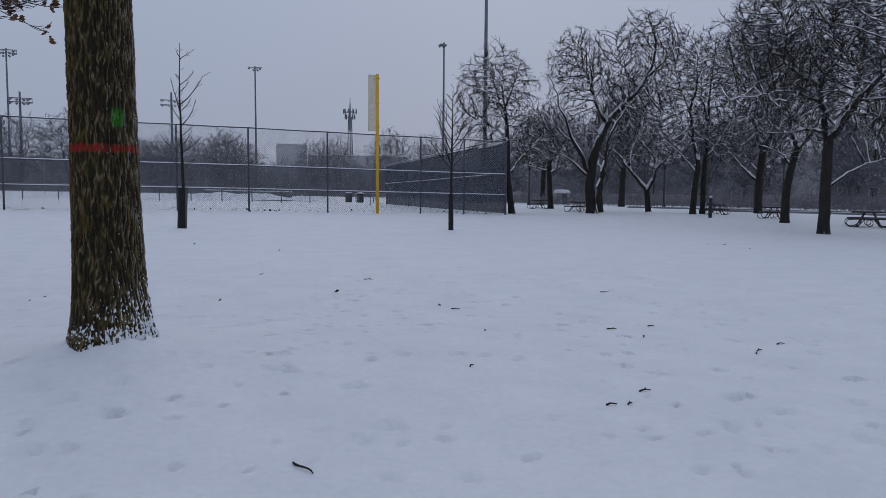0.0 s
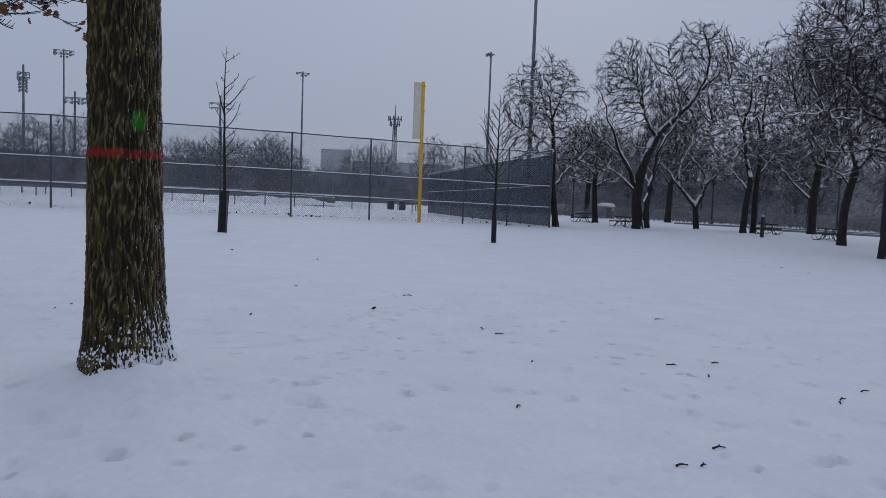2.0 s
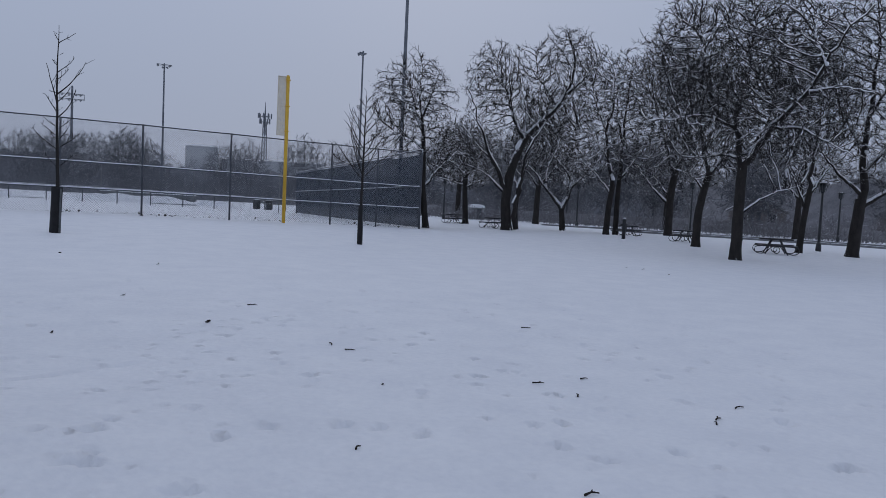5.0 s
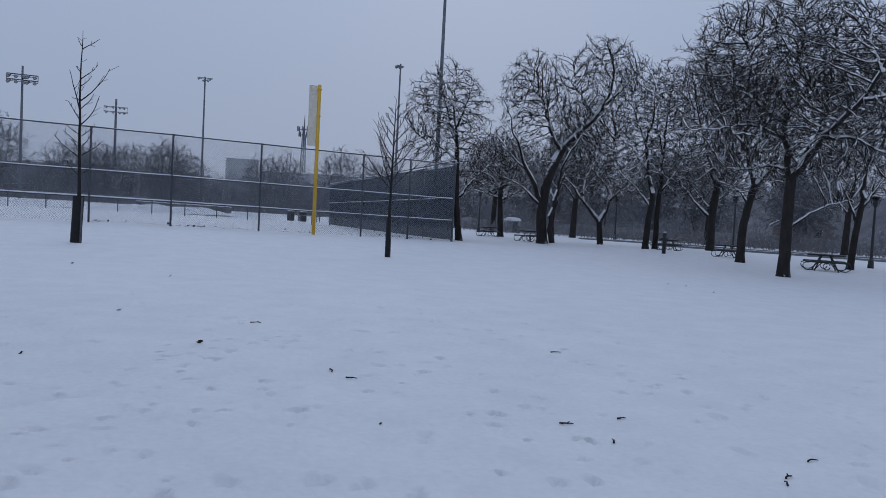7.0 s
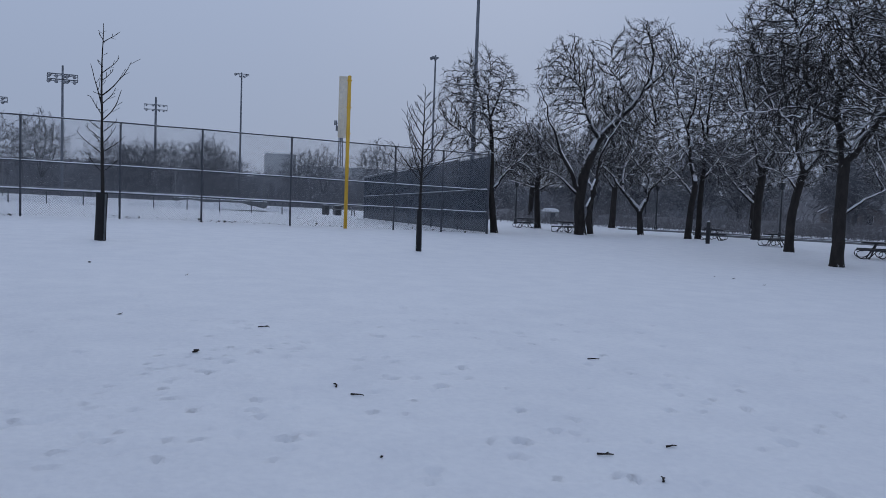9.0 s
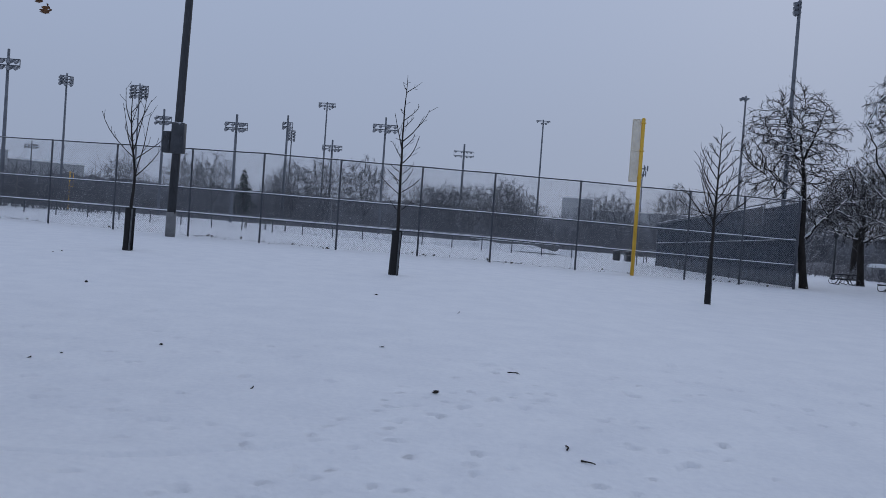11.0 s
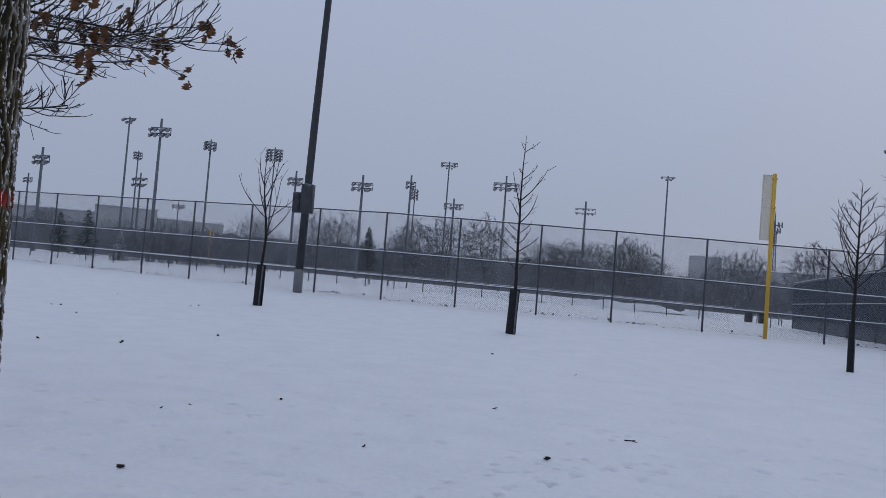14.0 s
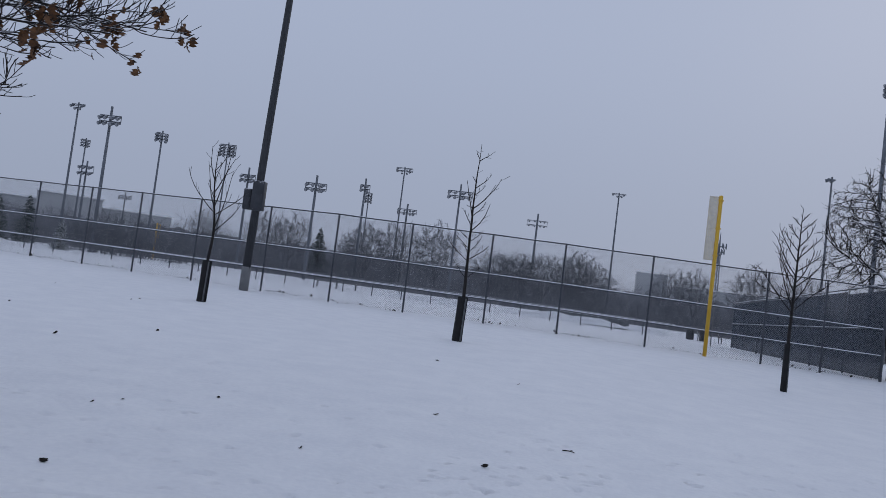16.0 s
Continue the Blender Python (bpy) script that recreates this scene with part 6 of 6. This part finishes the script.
def fallen_leaf(x, y, rz, size, seed):
    rng = np.random.default_rng(seed)
    g = leaf_geo(rng, size)
    v = g[0][:, [0, 2, 1]] * np.array([1, 1, 1.0])
    v[:, 1] += size * 0.5
    v[:, 2] *= 0.9
    v[:, 2] -= np.quantile(v[:, 2], 0.2)
    ob = part("leaf", (np.concatenate([v, v + (0, 0, 0.003)]), np.concatenate([g[1], g[1][:, ::-1] + len(v)])), LITTER)
    ob.matrix_basis = pose(*on(x, y), 0, 0, rz)
    tagged(ob, "dark curled dead leaf lying on the snow", "leaf", "fallen leaves")


for k, (x, y, rz, ln) in enumerate(((-3.65, 1.6, -77, 0.24), (-1.49, 2.18, -8, 0.12), (-1.86, 1.99, 0, 0.1), (-1.75, 1.97, 25, 0.06), (0.96, 6.15, -10, 0.16), (-0.44, 4.01, -25, 0.13), (-0.01, 4.03, -10, 0.1),
                                    (-0.39, 3.63, 40, 0.08), (0.51, 3.07, 0, 0.12), (0.12, 2.9, 20, 0.1), (0.02, 2.83, 60, 0.09), (-1.38, 5.65, 85, 0.12), (-1.31, 5.4, -40, 0.13), (-1.43, 7.95, -30, 0.17),
                                    (-2.21, 3.07, 40, 0.08))):
    fallen_twig(x, y, rz, ln * 0.64, k)
for k, (x, y, rz, sz) in enumerate(((-2.14, 6.82, 20, 0.1), (-1.72, 12.57, 90, 0.1), (-2.65, 8.83, 60, 0.1), (-3.07, 14.3, 10, 0.1), (-3.43, 6.58, 120, 0.06), (-4.52, 5.28, 30, 0.1), (-7.67, 10.58, 80, 0.13),
                                    (-4.55, 7.97, 20, 0.07), (-1.54, 4.25, 0, 0.04), (-5.2, 7.01, 70, 0.06), (-7.3, 12.7, 30, 0.1), (-5.09, 7.28, 15, 0.05), (9.53, 13.4, 10, 0.12), (9.06, 12.1, 70, 0.1),
                                    (9.28, 13.7, 40, 0.1), (-8.6, 10.2, 20, 0.09),
                                    (-11.83, 15.06, 0, 0.08), (-11.67, 15.11, 37, 0.08), (-10.55, 13.93, 74, 0.08), (-12.87, 19.12, 111, 0.08), (-10.15, 17.54, 148, 0.08), (-10.17, 17.97, 5, 0.08), (-15.73, 30.44, 42, 0.08), (-12.91, 30.1, 79, 0.08))):
    fallen_leaf(x, y, rz, sz * 0.58, 100 + k)


# ---- park path kerbs ----
def kerb(name, radius, a0, a1):
    """A low stone edge showing above the snow, one stone after another."""
    n = 44
    stone = mesh_of("kerb_stone", *box(-0.5, 0.5, -0.09, 0.09, -0.2, 0.14, 0.015), False)
    stone.materials.append(KERB)
    e = tagged(new(name), "low snow-dusted kerb along the park path", "kerb", kind="structure")
    for k in range(n):
        a = a0 + (a1 - a0) * k / n
        x, y = -3 + radius * math.cos(a), radius * math.sin(a)
        ob = new("kerb_stone", stone)
        ob.parent = e
        span = radius * (a1 - a0) / n
        ob.matrix_basis = Matrix.LocRotScale(on(x, y), Euler((0, 0, a + math.pi / 2)), (span * 0.998, 1, 1))


kerb("kerb_1", 52, 0.30, 0.86)
kerb("kerb_2", 57, 0.30, 0.95)
